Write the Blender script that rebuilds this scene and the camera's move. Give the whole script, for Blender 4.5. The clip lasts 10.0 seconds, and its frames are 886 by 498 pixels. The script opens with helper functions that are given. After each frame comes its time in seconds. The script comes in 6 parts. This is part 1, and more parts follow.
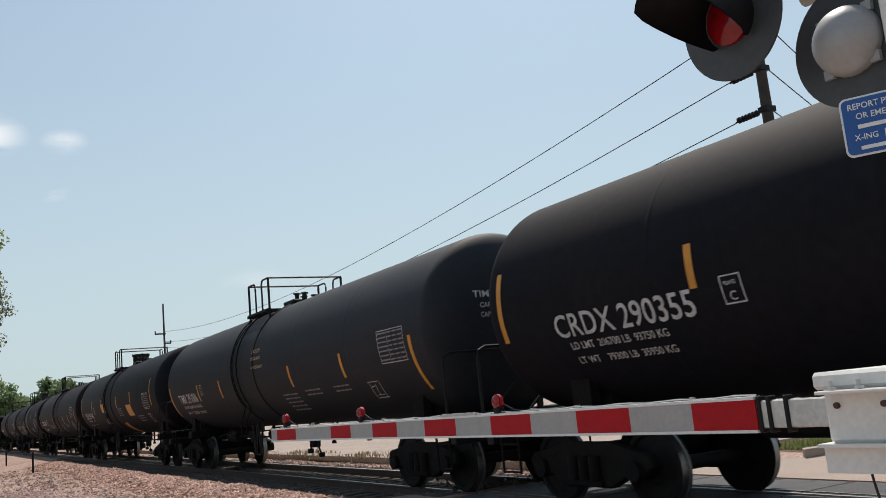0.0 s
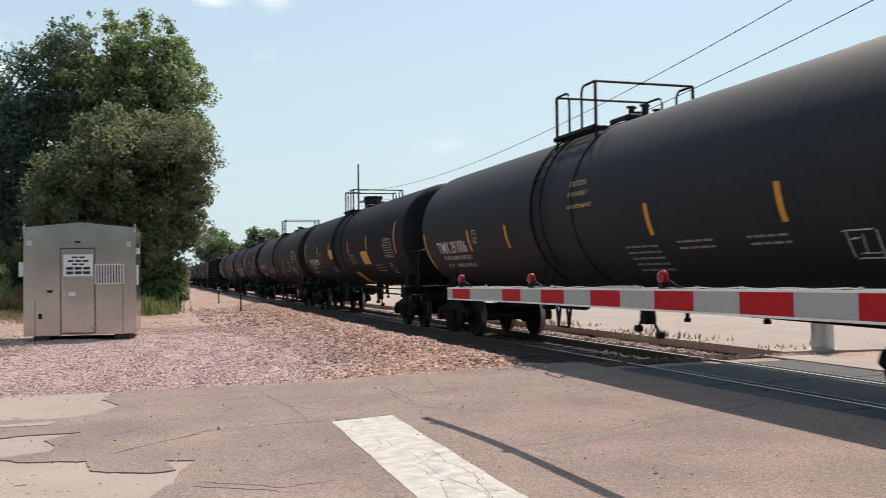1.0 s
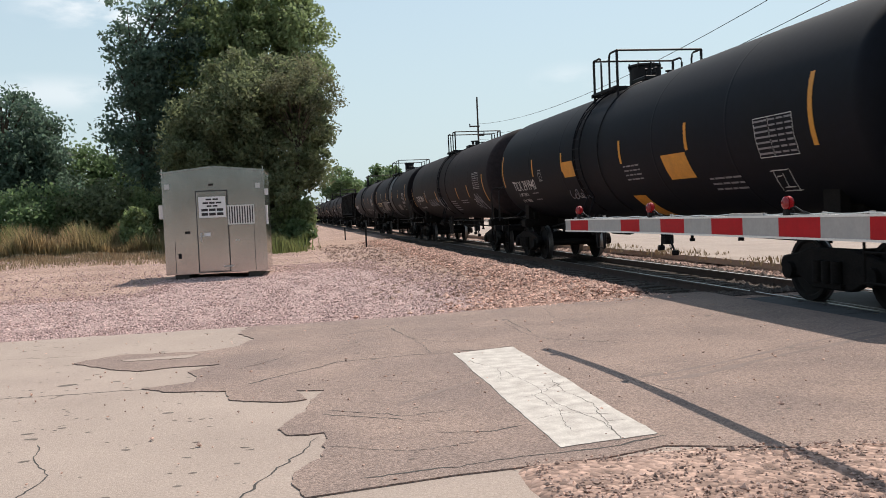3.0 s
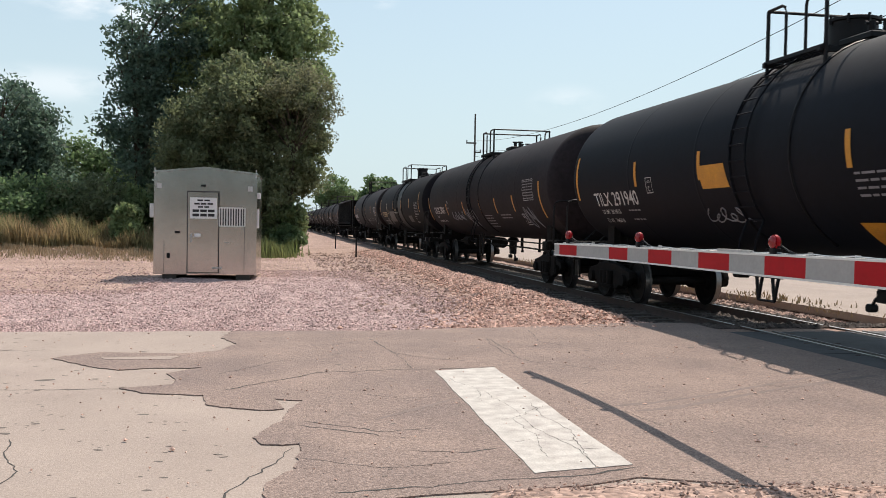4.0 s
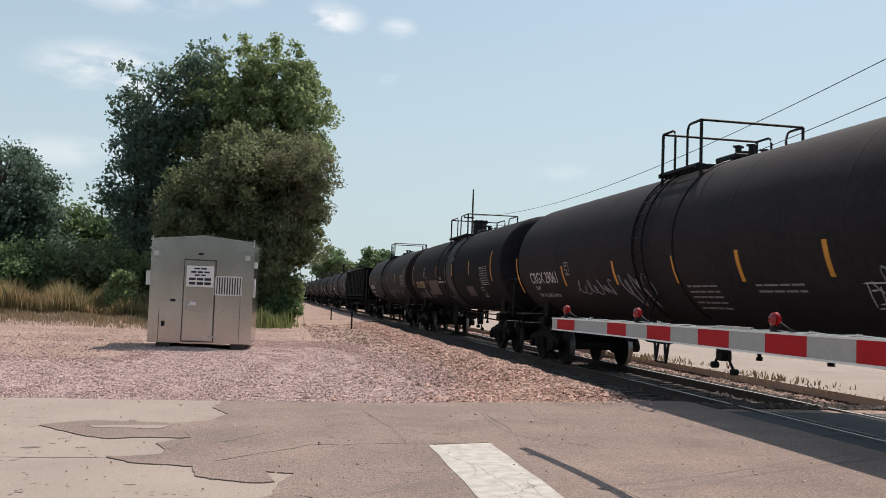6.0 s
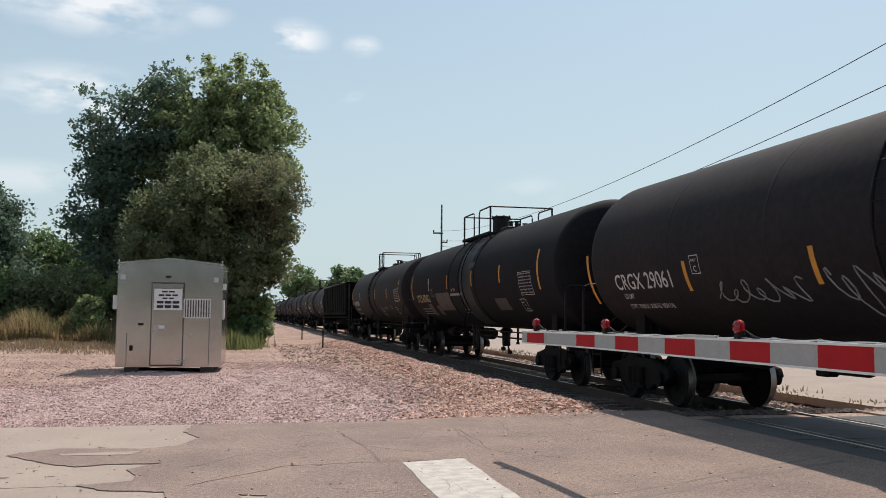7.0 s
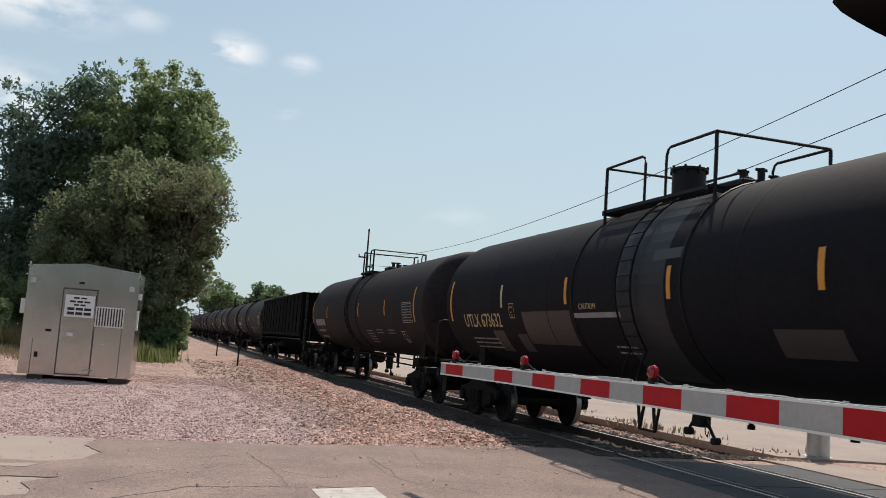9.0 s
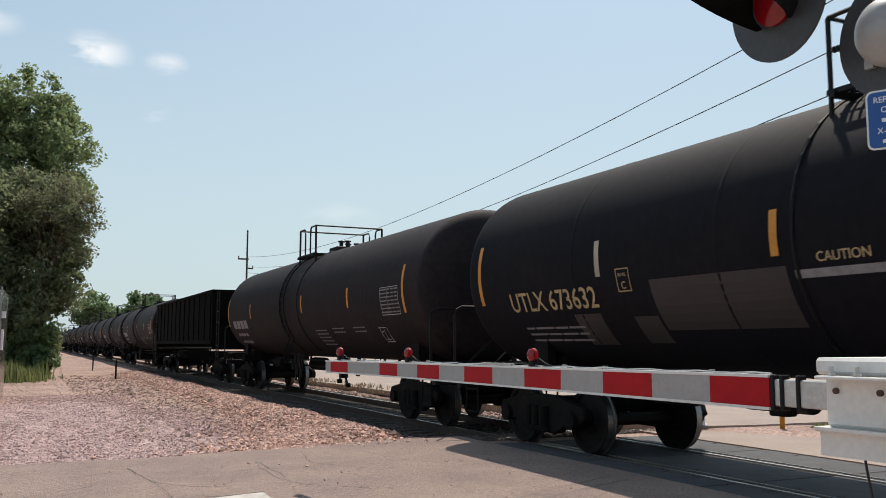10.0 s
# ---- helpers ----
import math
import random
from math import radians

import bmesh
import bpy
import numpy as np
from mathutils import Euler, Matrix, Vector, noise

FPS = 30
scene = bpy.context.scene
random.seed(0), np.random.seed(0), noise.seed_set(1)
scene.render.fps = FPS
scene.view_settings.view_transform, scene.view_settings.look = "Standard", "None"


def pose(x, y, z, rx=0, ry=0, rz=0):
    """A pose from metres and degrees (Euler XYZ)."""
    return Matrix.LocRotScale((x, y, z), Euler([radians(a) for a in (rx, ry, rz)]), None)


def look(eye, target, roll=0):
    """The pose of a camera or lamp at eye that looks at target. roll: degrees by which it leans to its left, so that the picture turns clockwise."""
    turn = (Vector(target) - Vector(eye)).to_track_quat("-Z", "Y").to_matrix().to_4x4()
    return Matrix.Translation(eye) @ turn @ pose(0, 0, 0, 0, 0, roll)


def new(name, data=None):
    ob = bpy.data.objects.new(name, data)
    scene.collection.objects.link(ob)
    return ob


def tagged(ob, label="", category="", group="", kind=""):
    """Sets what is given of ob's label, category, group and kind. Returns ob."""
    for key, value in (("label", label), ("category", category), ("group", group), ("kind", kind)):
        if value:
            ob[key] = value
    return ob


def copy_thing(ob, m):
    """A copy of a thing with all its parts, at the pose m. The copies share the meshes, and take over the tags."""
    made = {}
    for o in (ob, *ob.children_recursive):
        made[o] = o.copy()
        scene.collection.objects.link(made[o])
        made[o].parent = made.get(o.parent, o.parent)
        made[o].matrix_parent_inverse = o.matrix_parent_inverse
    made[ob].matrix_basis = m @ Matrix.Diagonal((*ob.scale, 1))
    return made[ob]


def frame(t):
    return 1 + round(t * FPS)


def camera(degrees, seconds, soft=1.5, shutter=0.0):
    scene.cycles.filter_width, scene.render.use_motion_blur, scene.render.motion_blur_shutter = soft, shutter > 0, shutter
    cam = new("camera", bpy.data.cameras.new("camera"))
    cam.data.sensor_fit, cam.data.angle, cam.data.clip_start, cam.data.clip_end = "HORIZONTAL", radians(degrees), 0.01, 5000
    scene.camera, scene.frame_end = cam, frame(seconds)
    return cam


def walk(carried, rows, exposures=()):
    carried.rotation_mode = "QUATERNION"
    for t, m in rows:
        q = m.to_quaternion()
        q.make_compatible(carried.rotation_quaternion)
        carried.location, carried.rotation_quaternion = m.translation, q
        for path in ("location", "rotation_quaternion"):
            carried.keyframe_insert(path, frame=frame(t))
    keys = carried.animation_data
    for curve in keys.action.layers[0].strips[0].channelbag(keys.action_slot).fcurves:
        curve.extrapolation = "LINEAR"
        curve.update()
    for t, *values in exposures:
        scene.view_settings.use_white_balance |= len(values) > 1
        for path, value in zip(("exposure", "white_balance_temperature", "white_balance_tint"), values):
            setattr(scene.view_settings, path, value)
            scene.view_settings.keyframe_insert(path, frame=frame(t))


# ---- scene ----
cam = camera(53.2, 10.0, soft=0.72, shutter=0.12)
PATH = [
    (0, (0.163, 0.617, 1.469), (1.204, 2.432, 1.814), -5.4),
    (0.3, (0.159, 0.570, 1.470), (1.211, 2.392, 1.734), -3.4),
    (0.5, (0.143, 0.511, 1.469), (1.182, 2.349, 1.661), -0.1),
    (0.7, (0.145, 0.465, 1.452), (1.067, 2.372, 1.544), 0.2),
    (0.8, (0.152, 0.447, 1.448), (0.962, 2.404, 1.534), -0.3),
    (1, (0.187, 0.413, 1.437), (0.816, 2.437, 1.498), -0.9),
    (1.2, (0.227, 0.379, 1.434), (0.736, 2.436, 1.502), 0.3),
    (1.5, (0.250, 0.377, 1.445), (0.694, 2.450, 1.514), -0.9),
    (2, (0.242, 0.372, 1.446), (0.586, 2.463, 1.463), -3.8),
    (2.5, (0.225, 0.374, 1.452), (0.566, 2.466, 1.406), -3.2),
    (2.7, (0.228, 0.366, 1.438), (0.566, 2.457, 1.345), -3.1),
    (4, (0.254, 0.363, 1.468), (0.617, 2.451, 1.411), 1.0),
    (4.5, (0.280, 0.388, 1.459), (0.611, 2.481, 1.460), -0.0),
    (5, (0.262, 0.424, 1.455), (0.583, 2.520, 1.479), 0.5),
    (5.5, (0.258, 0.392, 1.442), (0.537, 2.492, 1.506), 2.1),
    (5.7, (0.253, 0.396, 1.444), (0.613, 2.484, 1.537), 2.6),
    (6.8, (0.233, 0.368, 1.456), (0.594, 2.451, 1.605), 1.2),
    (7, (0.252, 0.351, 1.455), (0.688, 2.420, 1.614), 0.5),
    (7.5, (0.237, 0.347, 1.466), (0.750, 2.392, 1.681), 0.5),
    (8, (0.257, 0.329, 1.462), (0.828, 2.361, 1.653), 2.4),
    (8.5, (0.255, 0.326, 1.468), (0.840, 2.353, 1.673), 3.0),
    (9, (0.241, 0.350, 1.472), (0.846, 2.368, 1.702), 4.1),
    (9.5, (0.250, 0.336, 1.469), (0.992, 2.304, 1.733), 3.8),
    (10, (0.287, 0.350, 1.472), (1.155, 2.271, 1.698), 0.1),
]
walk(cam, [(t, look(eye, target, roll)) for t, eye, target, roll in PATH],
     [(0, -0.08), (0.3, 0.05), (0.5, 0.12), (0.7, 0.2), (1.0, 0.16), (1.3, 0.08), (1.7, -0.02), (2.2, 0.0), (3.9, 0.2), (4.2, 0.15), (4.6, 0.02), (5.5, -0.03), (7.0, -0.03), (7.5, -0.14), (8.5, -0.08), (9.5, -0.08), (10, 0.0)])

# ---- world, sun, exposure ----
SUN_DIR = Vector((0.39, 0.50, 1.0)).normalized()      # from the ground towards the sun
world = bpy.data.worlds.new("sky")
scene.world = world
world.use_nodes = True
wn, wl = world.node_tree.nodes, world.node_tree.links
wn.clear()
w_out = wn.new("ShaderNodeOutputWorld")
w_bg = wn.new("ShaderNodeBackground")
w_sky = wn.new("ShaderNodeTexSky")
w_sky.sky_type = 'NISHITA'
w_sky.sun_disc = False
w_sky.sun_elevation = math.asin(SUN_DIR.z)
w_sky.sun_rotation = math.atan2(SUN_DIR.x, SUN_DIR.y)
w_sky.air_density, w_sky.dust_density, w_sky.ozone_density = 1.0, 1.6, 1.2
w_bg.inputs["Strength"].default_value = 0.125


w_co = wn.new("ShaderNodeTexCoord")
w_way = w_co.outputs["Generated"]
w_tint = wn.new("ShaderNodeVectorMath")
w_tint.operation = 'MULTIPLY'
w_tint.inputs[1].default_value = (0.92, 1.01, 0.985)
wl.new(w_sky.outputs[0], w_tint.inputs[0])
# pale haze that thickens towards the horizon
w_sep = wn.new("ShaderNodeSeparateXYZ")
wl.new(w_way, w_sep.inputs[0])
w_haze = wn.new("ShaderNodeMapRange")
w_haze.interpolation_type = 'SMOOTHSTEP'
for k, v in ((1, 0.0), (2, 0.55), (3, 0.85), (4, 0.25)):
    w_haze.inputs[k].default_value = v
wl.new(w_sep.outputs[2], w_haze.inputs[0])
w_mix = wn.new("ShaderNodeMixRGB")
w_mix.inputs[2].default_value = (4.7, 5.66, 6.06, 1)
wl.new(w_haze.outputs[0], w_mix.inputs[0])
wl.new(w_tint.outputs[0], w_mix.inputs[1])
# thin white clouds
w_noise = wn.new("ShaderNodeTexNoise")
w_noise.inputs["Scale"].default_value, w_noise.inputs["Detail"].default_value = 15.0, 9.0
w_flat = wn.new("ShaderNodeVectorMath")
w_flat.operation = 'MULTIPLY'
w_flat.inputs[1].default_value = (1.0, 1.0, 2.6)
wl.new(w_way, w_flat.inputs[0])
wl.new(w_flat.outputs[0], w_noise.inputs["Vector"])
w_last = None
for (cx, cy, cz), (sx, sz), dense in (((-0.185, 0.956, 0.225), (0.085, 0.030), 0.9), ((0.036, 0.954, 0.298), (0.036, 0.020), 1.0), ((0.108, 0.95, 0.294), (0.022, 0.012), 0.6),
                                      ((0.096, 0.965, 0.244), (0.018, 0.010), 0.5), ((-0.170, 0.935, 0.315), (0.10, 0.034), 0.9), ((-0.235, 0.965, 0.137), (0.09, 0.020), 0.45),
                                      ((-0.06, 0.94, 0.315), (0.03, 0.014), 0.45), ((0.30, 0.94, 0.14), (0.04, 0.018), 0.25), ((-0.6, 0.7, 0.35), (0.3, 0.08), 0.7), ((0.3, -0.8, 0.45), (0.4, 0.1), 0.6)):
    sub = wn.new("ShaderNodeVectorMath")
    sub.operation = 'SUBTRACT'
    sub.inputs[1].default_value = (cx, cy, cz)
    wl.new(w_way, sub.inputs[0])
    mul = wn.new("ShaderNodeVectorMath")
    mul.operation = 'MULTIPLY'
    mul.inputs[1].default_value = (1 / sx, 1 / 0.35, 1 / sz)
    wl.new(sub.outputs[0], mul.inputs[0])
    size = wn.new("ShaderNodeVectorMath")
    size.operation = 'LENGTH'
    wl.new(mul.outputs[0], size.inputs[0])
    fade = wn.new("ShaderNodeMapRange")
    fade.interpolation_type = 'SMOOTHSTEP'
    for k, v in ((1, 0.1), (2, 1.25), (3, dense), (4, 0.0)):
        fade.inputs[k].default_value = v
    wl.new(size.outputs["Value"], fade.inputs[0])
    if w_last is None:
        w_last = fade.outputs[0]
    else:
        add = wn.new("ShaderNodeMath")
        add.operation = 'MAXIMUM'
        wl.new(w_last, add.inputs[0])
        wl.new(fade.outputs[0], add.inputs[1])
        w_last = add.outputs[0]
w_edge = wn.new("ShaderNodeMapRange")
for k, v in ((1, 0.40), (2, 0.57), (3, 0.0), (4, 1.0)):
    w_edge.inputs[k].default_value = v
wl.new(w_noise.outputs["Fac"], w_edge.inputs[0])
w_dens = wn.new("ShaderNodeMath")
w_dens.operation = 'MULTIPLY'
wl.new(w_last, w_dens.inputs[0])
wl.new(w_edge.outputs[0], w_dens.inputs[1])
w_cloud = wn.new("ShaderNodeMixRGB")
w_cloud.inputs[2].default_value = (7.6, 7.8, 8.0, 1)
wl.new(w_dens.outputs[0], w_cloud.inputs[0])
wl.new(w_mix.outputs[0], w_cloud.inputs[1])
wl.new(w_cloud.outputs[0], w_bg.inputs["Color"])
wl.new(w_bg.outputs[0], w_out.inputs["Surface"])

sun = new("sun", bpy.data.lights.new("sun", 'SUN'))
sun.data.energy, sun.data.angle, sun.data.color = 4.15, radians(0.55), (1.0, 0.9, 0.8)
sun.matrix_world = look(SUN_DIR * 60, (0, 0, 0))
scene.view_settings.exposure = 0.0


# ---- materials ----
def material(name, colour, rough=0.6, metal=0.0, second=None, scale=4.0, amount=0.5, bump=0.0, bump_scale=40.0,
             grain=0.12, detail=6.0, by_object=0.0, by_island=0.0, coat=0.0, cells=0.0, cell_amount=0.3, spec=0.5):
    """A surface with a broad stain between two colours, fine grain, and fine relief."""
    m = bpy.data.materials.new(name)
    m.use_nodes = True
    n, l = m.node_tree.nodes, m.node_tree.links
    b = n["Principled BSDF"]
    co = n.new("ShaderNodeTexCoord")
    big = n.new("ShaderNodeTexNoise")
    big.inputs["Scale"].default_value, big.inputs["Detail"].default_value = scale, detail
    l.new(co.outputs["Object"], big.inputs["Vector"])
    ramp = n.new("ShaderNodeValToRGB")
    ramp.color_ramp.elements[0].position, ramp.color_ramp.elements[1].position = 0.5 - amount / 2, 0.5 + amount / 2
    other = second or tuple(c * 0.7 for c in colour)
    ramp.color_ramp.elements[0].color, ramp.color_ramp.elements[1].color = (*other, 1), (*colour, 1)
    l.new(big.outputs["Fac"], ramp.inputs["Fac"])
    fine = n.new("ShaderNodeTexNoise")
    fine.inputs["Scale"].default_value, fine.inputs["Detail"].default_value = bump_scale, 4.0
    l.new(co.outputs["Object"], fine.inputs["Vector"])
    span = n.new("ShaderNodeMapRange")
    span.inputs["From Min"].default_value, span.inputs["From Max"].default_value = 0.3, 0.7
    span.inputs["To Min"].default_value, span.inputs["To Max"].default_value = 1 - grain, 1 + grain
    l.new(fine.outputs["Fac"], span.inputs["Value"])
    last = span.outputs["Result"]
    for on, kind, out in ((by_object, "ShaderNodeObjectInfo", "Random"), (by_island, "ShaderNodeNewGeometry", "Random Per Island")):
        if on:
            info = n.new(kind)
            vary = n.new("ShaderNodeMapRange")
            vary.inputs["To Min"].default_value, vary.inputs["To Max"].default_value = 1 - on, 1 + on
            l.new(info.outputs[out], vary.inputs["Value"])
            times = n.new("ShaderNodeMath")
            times.operation = 'MULTIPLY'
            l.new(last, times.inputs[0])
            l.new(vary.outputs["Result"], times.inputs[1])
            last = times.outputs[0]
    b.inputs["Specular IOR Level"].default_value = spec
    stone = None
    if cells:
        stone = n.new("ShaderNodeTexVoronoi")
        stone.inputs["Scale"].default_value = cells
        l.new(co.outputs["Object"], stone.inputs["Vector"])
        shade = n.new("ShaderNodeSeparateColor")
        l.new(stone.outputs["Color"], shade.inputs[0])
        vary = n.new("ShaderNodeMapRange")
        vary.inputs["To Min"].default_value, vary.inputs["To Max"].default_value = 1 - cell_amount, 1 + cell_amount
        l.new(shade.outputs[0], vary.inputs["Value"])
        times = n.new("ShaderNodeMath")
        times.operation = 'MULTIPLY'
        l.new(last, times.inputs[0])
        l.new(vary.outputs["Result"], times.inputs[1])
        last = times.outputs[0]
    mix = n.new("ShaderNodeVectorMath")
    mix.operation = 'SCALE'
    l.new(ramp.outputs["Color"], mix.inputs[0])
    l.new(last, mix.inputs["Scale"])
    l.new(mix.outputs[0], b.inputs["Base Color"])
    b.inputs["Roughness"].default_value, b.inputs["Metallic"].default_value = rough, metal
    b.inputs["Coat Weight"].default_value = coat
    if bump:
        bp = n.new("ShaderNodeBump")
        bp.inputs["Strength"].default_value, bp.inputs["Distance"].default_value = bump, 0.02
        l.new(stone.outputs["Distance"] if stone else fine.outputs["Fac"], bp.inputs["Height"])
        if stone:
            bp.invert = True
        l.new(bp.outputs[0], b.inputs["Normal"])
    return m


def leaf_material(name, colour, second):
    m = material(name, colour, 0.55, second=second, scale=0.6, amount=0.5, by_island=0.3, bump_scale=3.0)
    b = m.node_tree.nodes["Principled BSDF"]
    out = m.node_tree.nodes["Material Output"]
    thin = m.node_tree.nodes.new("ShaderNodeBsdfTranslucent")
    src = b.inputs["Base Color"].links[0].from_socket
    m.node_tree.links.new(src, thin.inputs["Color"])
    mix = m.node_tree.nodes.new("ShaderNodeMixShader")
    mix.inputs[0].default_value = 0.6
    m.node_tree.links.new(b.outputs[0], mix.inputs[1])
    m.node_tree.links.new(thin.outputs[0], mix.inputs[2])
    m.node_tree.links.new(mix.outputs[0], out.inputs["Surface"])
    return m


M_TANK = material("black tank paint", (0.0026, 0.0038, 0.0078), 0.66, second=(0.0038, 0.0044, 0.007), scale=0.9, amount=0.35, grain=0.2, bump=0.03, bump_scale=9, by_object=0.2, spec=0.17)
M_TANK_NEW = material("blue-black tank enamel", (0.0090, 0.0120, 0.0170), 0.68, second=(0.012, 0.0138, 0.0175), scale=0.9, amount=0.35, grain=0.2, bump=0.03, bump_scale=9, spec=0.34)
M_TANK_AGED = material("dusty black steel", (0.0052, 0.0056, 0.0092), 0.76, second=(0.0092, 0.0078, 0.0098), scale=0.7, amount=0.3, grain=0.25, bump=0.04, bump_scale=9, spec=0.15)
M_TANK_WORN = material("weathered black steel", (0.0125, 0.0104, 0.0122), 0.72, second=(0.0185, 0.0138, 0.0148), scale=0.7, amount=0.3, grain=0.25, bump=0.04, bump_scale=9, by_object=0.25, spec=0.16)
M_BLACK = material("black painted steel", (0.0065, 0.0068, 0.008), 0.55, second=(0.012, 0.011, 0.0115), scale=6, bump=0.05, spec=0.2)
M_TRUCK = material("grimy cast steel", (0.006, 0.0055, 0.005), 0.85, second=(0.013, 0.0105, 0.009), scale=7, bump=0.25, grain=0.3, spec=0.15)
M_WHEEL = material("grimy wheel steel", (0.007, 0.006, 0.0055), 0.75, second=(0.014, 0.011, 0.009), scale=9, spec=0.2)
M_TREAD = material("polished tread", (0.3, 0.29, 0.28), 0.4, metal=1.0, scale=20)
M_YELLOW = material("yellow reflective tape", (0.66, 0.285, 0.022), 0.5, second=(0.5, 0.21, 0.022), scale=5, grain=0.1)
M_PALE = material("faded pale tape", (0.5, 0.44, 0.33), 0.5, second=(0.35, 0.3, 0.22), scale=5)
M_LETTER = material("white stencil paint", (0.62, 0.6, 0.58), 0.6, second=(0.4, 0.39, 0.38), scale=9, amount=0.4)
M_LETTER_OLD = material("yellowed stencil paint", (0.6, 0.42, 0.2), 0.6, second=(0.35, 0.26, 0.15), scale=9, amount=0.4)
M_BAND = material("repainted grey band", (0.024, 0.026, 0.03), 0.55, second=(0.017, 0.018, 0.021), scale=2, amount=0.4, spec=0.25)
M_PATCH = material("repainted patch", (0.034, 0.027, 0.028), 0.55, second=(0.025, 0.021, 0.022), scale=3)
M_GRAFFITI = material("pale graffiti paint", (0.26, 0.245, 0.255), 0.6, scale=8)
M_HOPPER = material("sooty hopper steel", (0.0035, 0.0034, 0.0036), 0.9, second=(0.006, 0.0055, 0.005), scale=1.2, grain=0.25, spec=0.06)
M_RUST = material("rust stain", (0.10, 0.045, 0.03), 0.8, second=(0.05, 0.03, 0.025), scale=4)
M_ASPHALT = material("worn asphalt", (0.32, 0.238, 0.2), 0.92, second=(0.24, 0.182, 0.16), scale=0.9, amount=0.32, grain=0.22, bump=0.5, bump_scale=75, cells=80, cell_amount=0.28, spec=0.25)
M_CONCRETE = material("sunlit concrete", (0.415, 0.338, 0.288), 0.9, second=(0.325, 0.262, 0.224), scale=0.9, amount=0.6, grain=0.12, bump=0.25, bump_scale=60, cells=140, cell_amount=0.12, spec=0.25)
M_PANEL = material("crossing panel", (0.085, 0.084, 0.088), 0.85, second=(0.05, 0.05, 0.054), scale=3, bump=0.3, bump_scale=50, by_object=0.12)
M_PAINT = material("worn road paint", (0.57, 0.53, 0.48), 0.75, second=(0.39, 0.35, 0.315), scale=8, amount=0.4, grain=0.1, bump=0.2, bump_scale=60)
M_CRACK = material("crack filler", (0.06, 0.055, 0.05), 0.9)
M_GROUND = material("dusty soil", (0.41, 0.282, 0.228), 0.95, second=(0.29, 0.19, 0.15), scale=0.45, amount=0.3, grain=0.3, bump=0.9, bump_scale=18, cells=22, cell_amount=0.4)
M_GRAVEL = material("pink quartzite gravel", (0.42, 0.295, 0.27), 0.9, second=(0.33, 0.225, 0.205), scale=0.6, grain=0.25, bump=1.0, bump_scale=26, cells=17, cell_amount=0.45)
M_STONE = material("pink gravel stones", (0.55, 0.395, 0.365), 0.88, second=(0.43, 0.295, 0.27), scale=0.8, grain=0.15, by_island=0.32)
M_SHOULDER = material("tan shoulder stones", (0.46, 0.325, 0.27), 0.9, second=(0.33, 0.225, 0.185), scale=2.0, grain=0.15, by_island=0.55)
# track-bed stones: the deep shade under the train is put into their colour
M_BED = material("shade-darkened track ballast", (0.12, 0.092, 0.08), 0.9, second=(0.075, 0.06, 0.052), scale=1.5, grain=0.2, by_island=0.5)
M_BALLAST = material("red quartzite ballast", (0.60, 0.405, 0.325), 0.88, second=(0.44, 0.265, 0.205), scale=1.5, grain=0.15, by_island=0.5)
M_RAIL = material("rail web steel", (0.05, 0.035, 0.028), 0.8, second=(0.08, 0.05, 0.04), scale=8)
M_TIE = material("creosoted timber", (0.06, 0.048, 0.04), 0.9, second=(0.09, 0.075, 0.06), scale=6, bump=0.3)
M_ALU = material("mill-finish aluminium", (0.52, 0.51, 0.49), 0.18, metal=1.0, second=(0.40, 0.395, 0.38), scale=1.4, grain=0.05, bump=0.02, bump_scale=14)
M_ALU_DARK = material("shadow gap", (0.06, 0.06, 0.06), 0.7)
M_GALV = material("galvanised steel", (0.55, 0.55, 0.54), 0.42, metal=0.7, second=(0.45, 0.45, 0.44), scale=9)
M_WHITE = material("white painted steel", (0.74, 0.73, 0.7), 0.5, second=(0.66, 0.65, 0.62), scale=5, grain=0.05)
M_DISC = material("weathered black enamel", (0.035, 0.039, 0.044), 0.5, second=(0.05, 0.053, 0.056), scale=7, spec=0.5)
M_GREYBOX = material("pale grey enamel", (0.34, 0.34, 0.34), 0.45, second=(0.28, 0.28, 0.28), scale=4, grain=0.05, metal=0.2)
M_REFLW = material("silver-white sheeting", (0.39, 0.38, 0.37), 0.5, second=(0.34, 0.335, 0.325), scale=12, grain=0.05, spec=0.2)
M_REFLR = material("red sheeting", (0.43, 0.012, 0.018), 0.45, second=(0.35, 0.011, 0.016), scale=12, grain=0.05, spec=0.12)
M_REDLENS = material("red lens", (0.27, 0.005, 0.01), 0.16, scale=20, spec=0.5)
M_BLUE = material("blue sign face", (0.012, 0.09, 0.33), 0.4, second=(0.012, 0.08, 0.29), scale=6, grain=0.03)
M_SIGNW = material("white sign face", (0.78, 0.78, 0.77), 0.5, second=(0.72, 0.72, 0.71), scale=6, grain=0.03)
M_INK = material("black ink", (0.02, 0.02, 0.022), 0.6)
M_WOOD = material("weathered pole timber", (0.055, 0.045, 0.038), 0.9, second=(0.035, 0.029, 0.025), scale=5, bump=0.3)
M_WIRE = material("cable", (0.02, 0.02, 0.02), 0.6)
M_BARK = material("bark", (0.11, 0.085, 0.065), 0.95, second=(0.07, 0.055, 0.042), scale=5, bump=0.6, bump_scale=12)
M_LEAF = leaf_material("cottonwood leaves", (0.30, 0.36, 0.17), (0.20, 0.265, 0.12))
M_LEAF_DARK = leaf_material("dark poplar leaves", (0.155, 0.22, 0.16), (0.10, 0.16, 0.115))
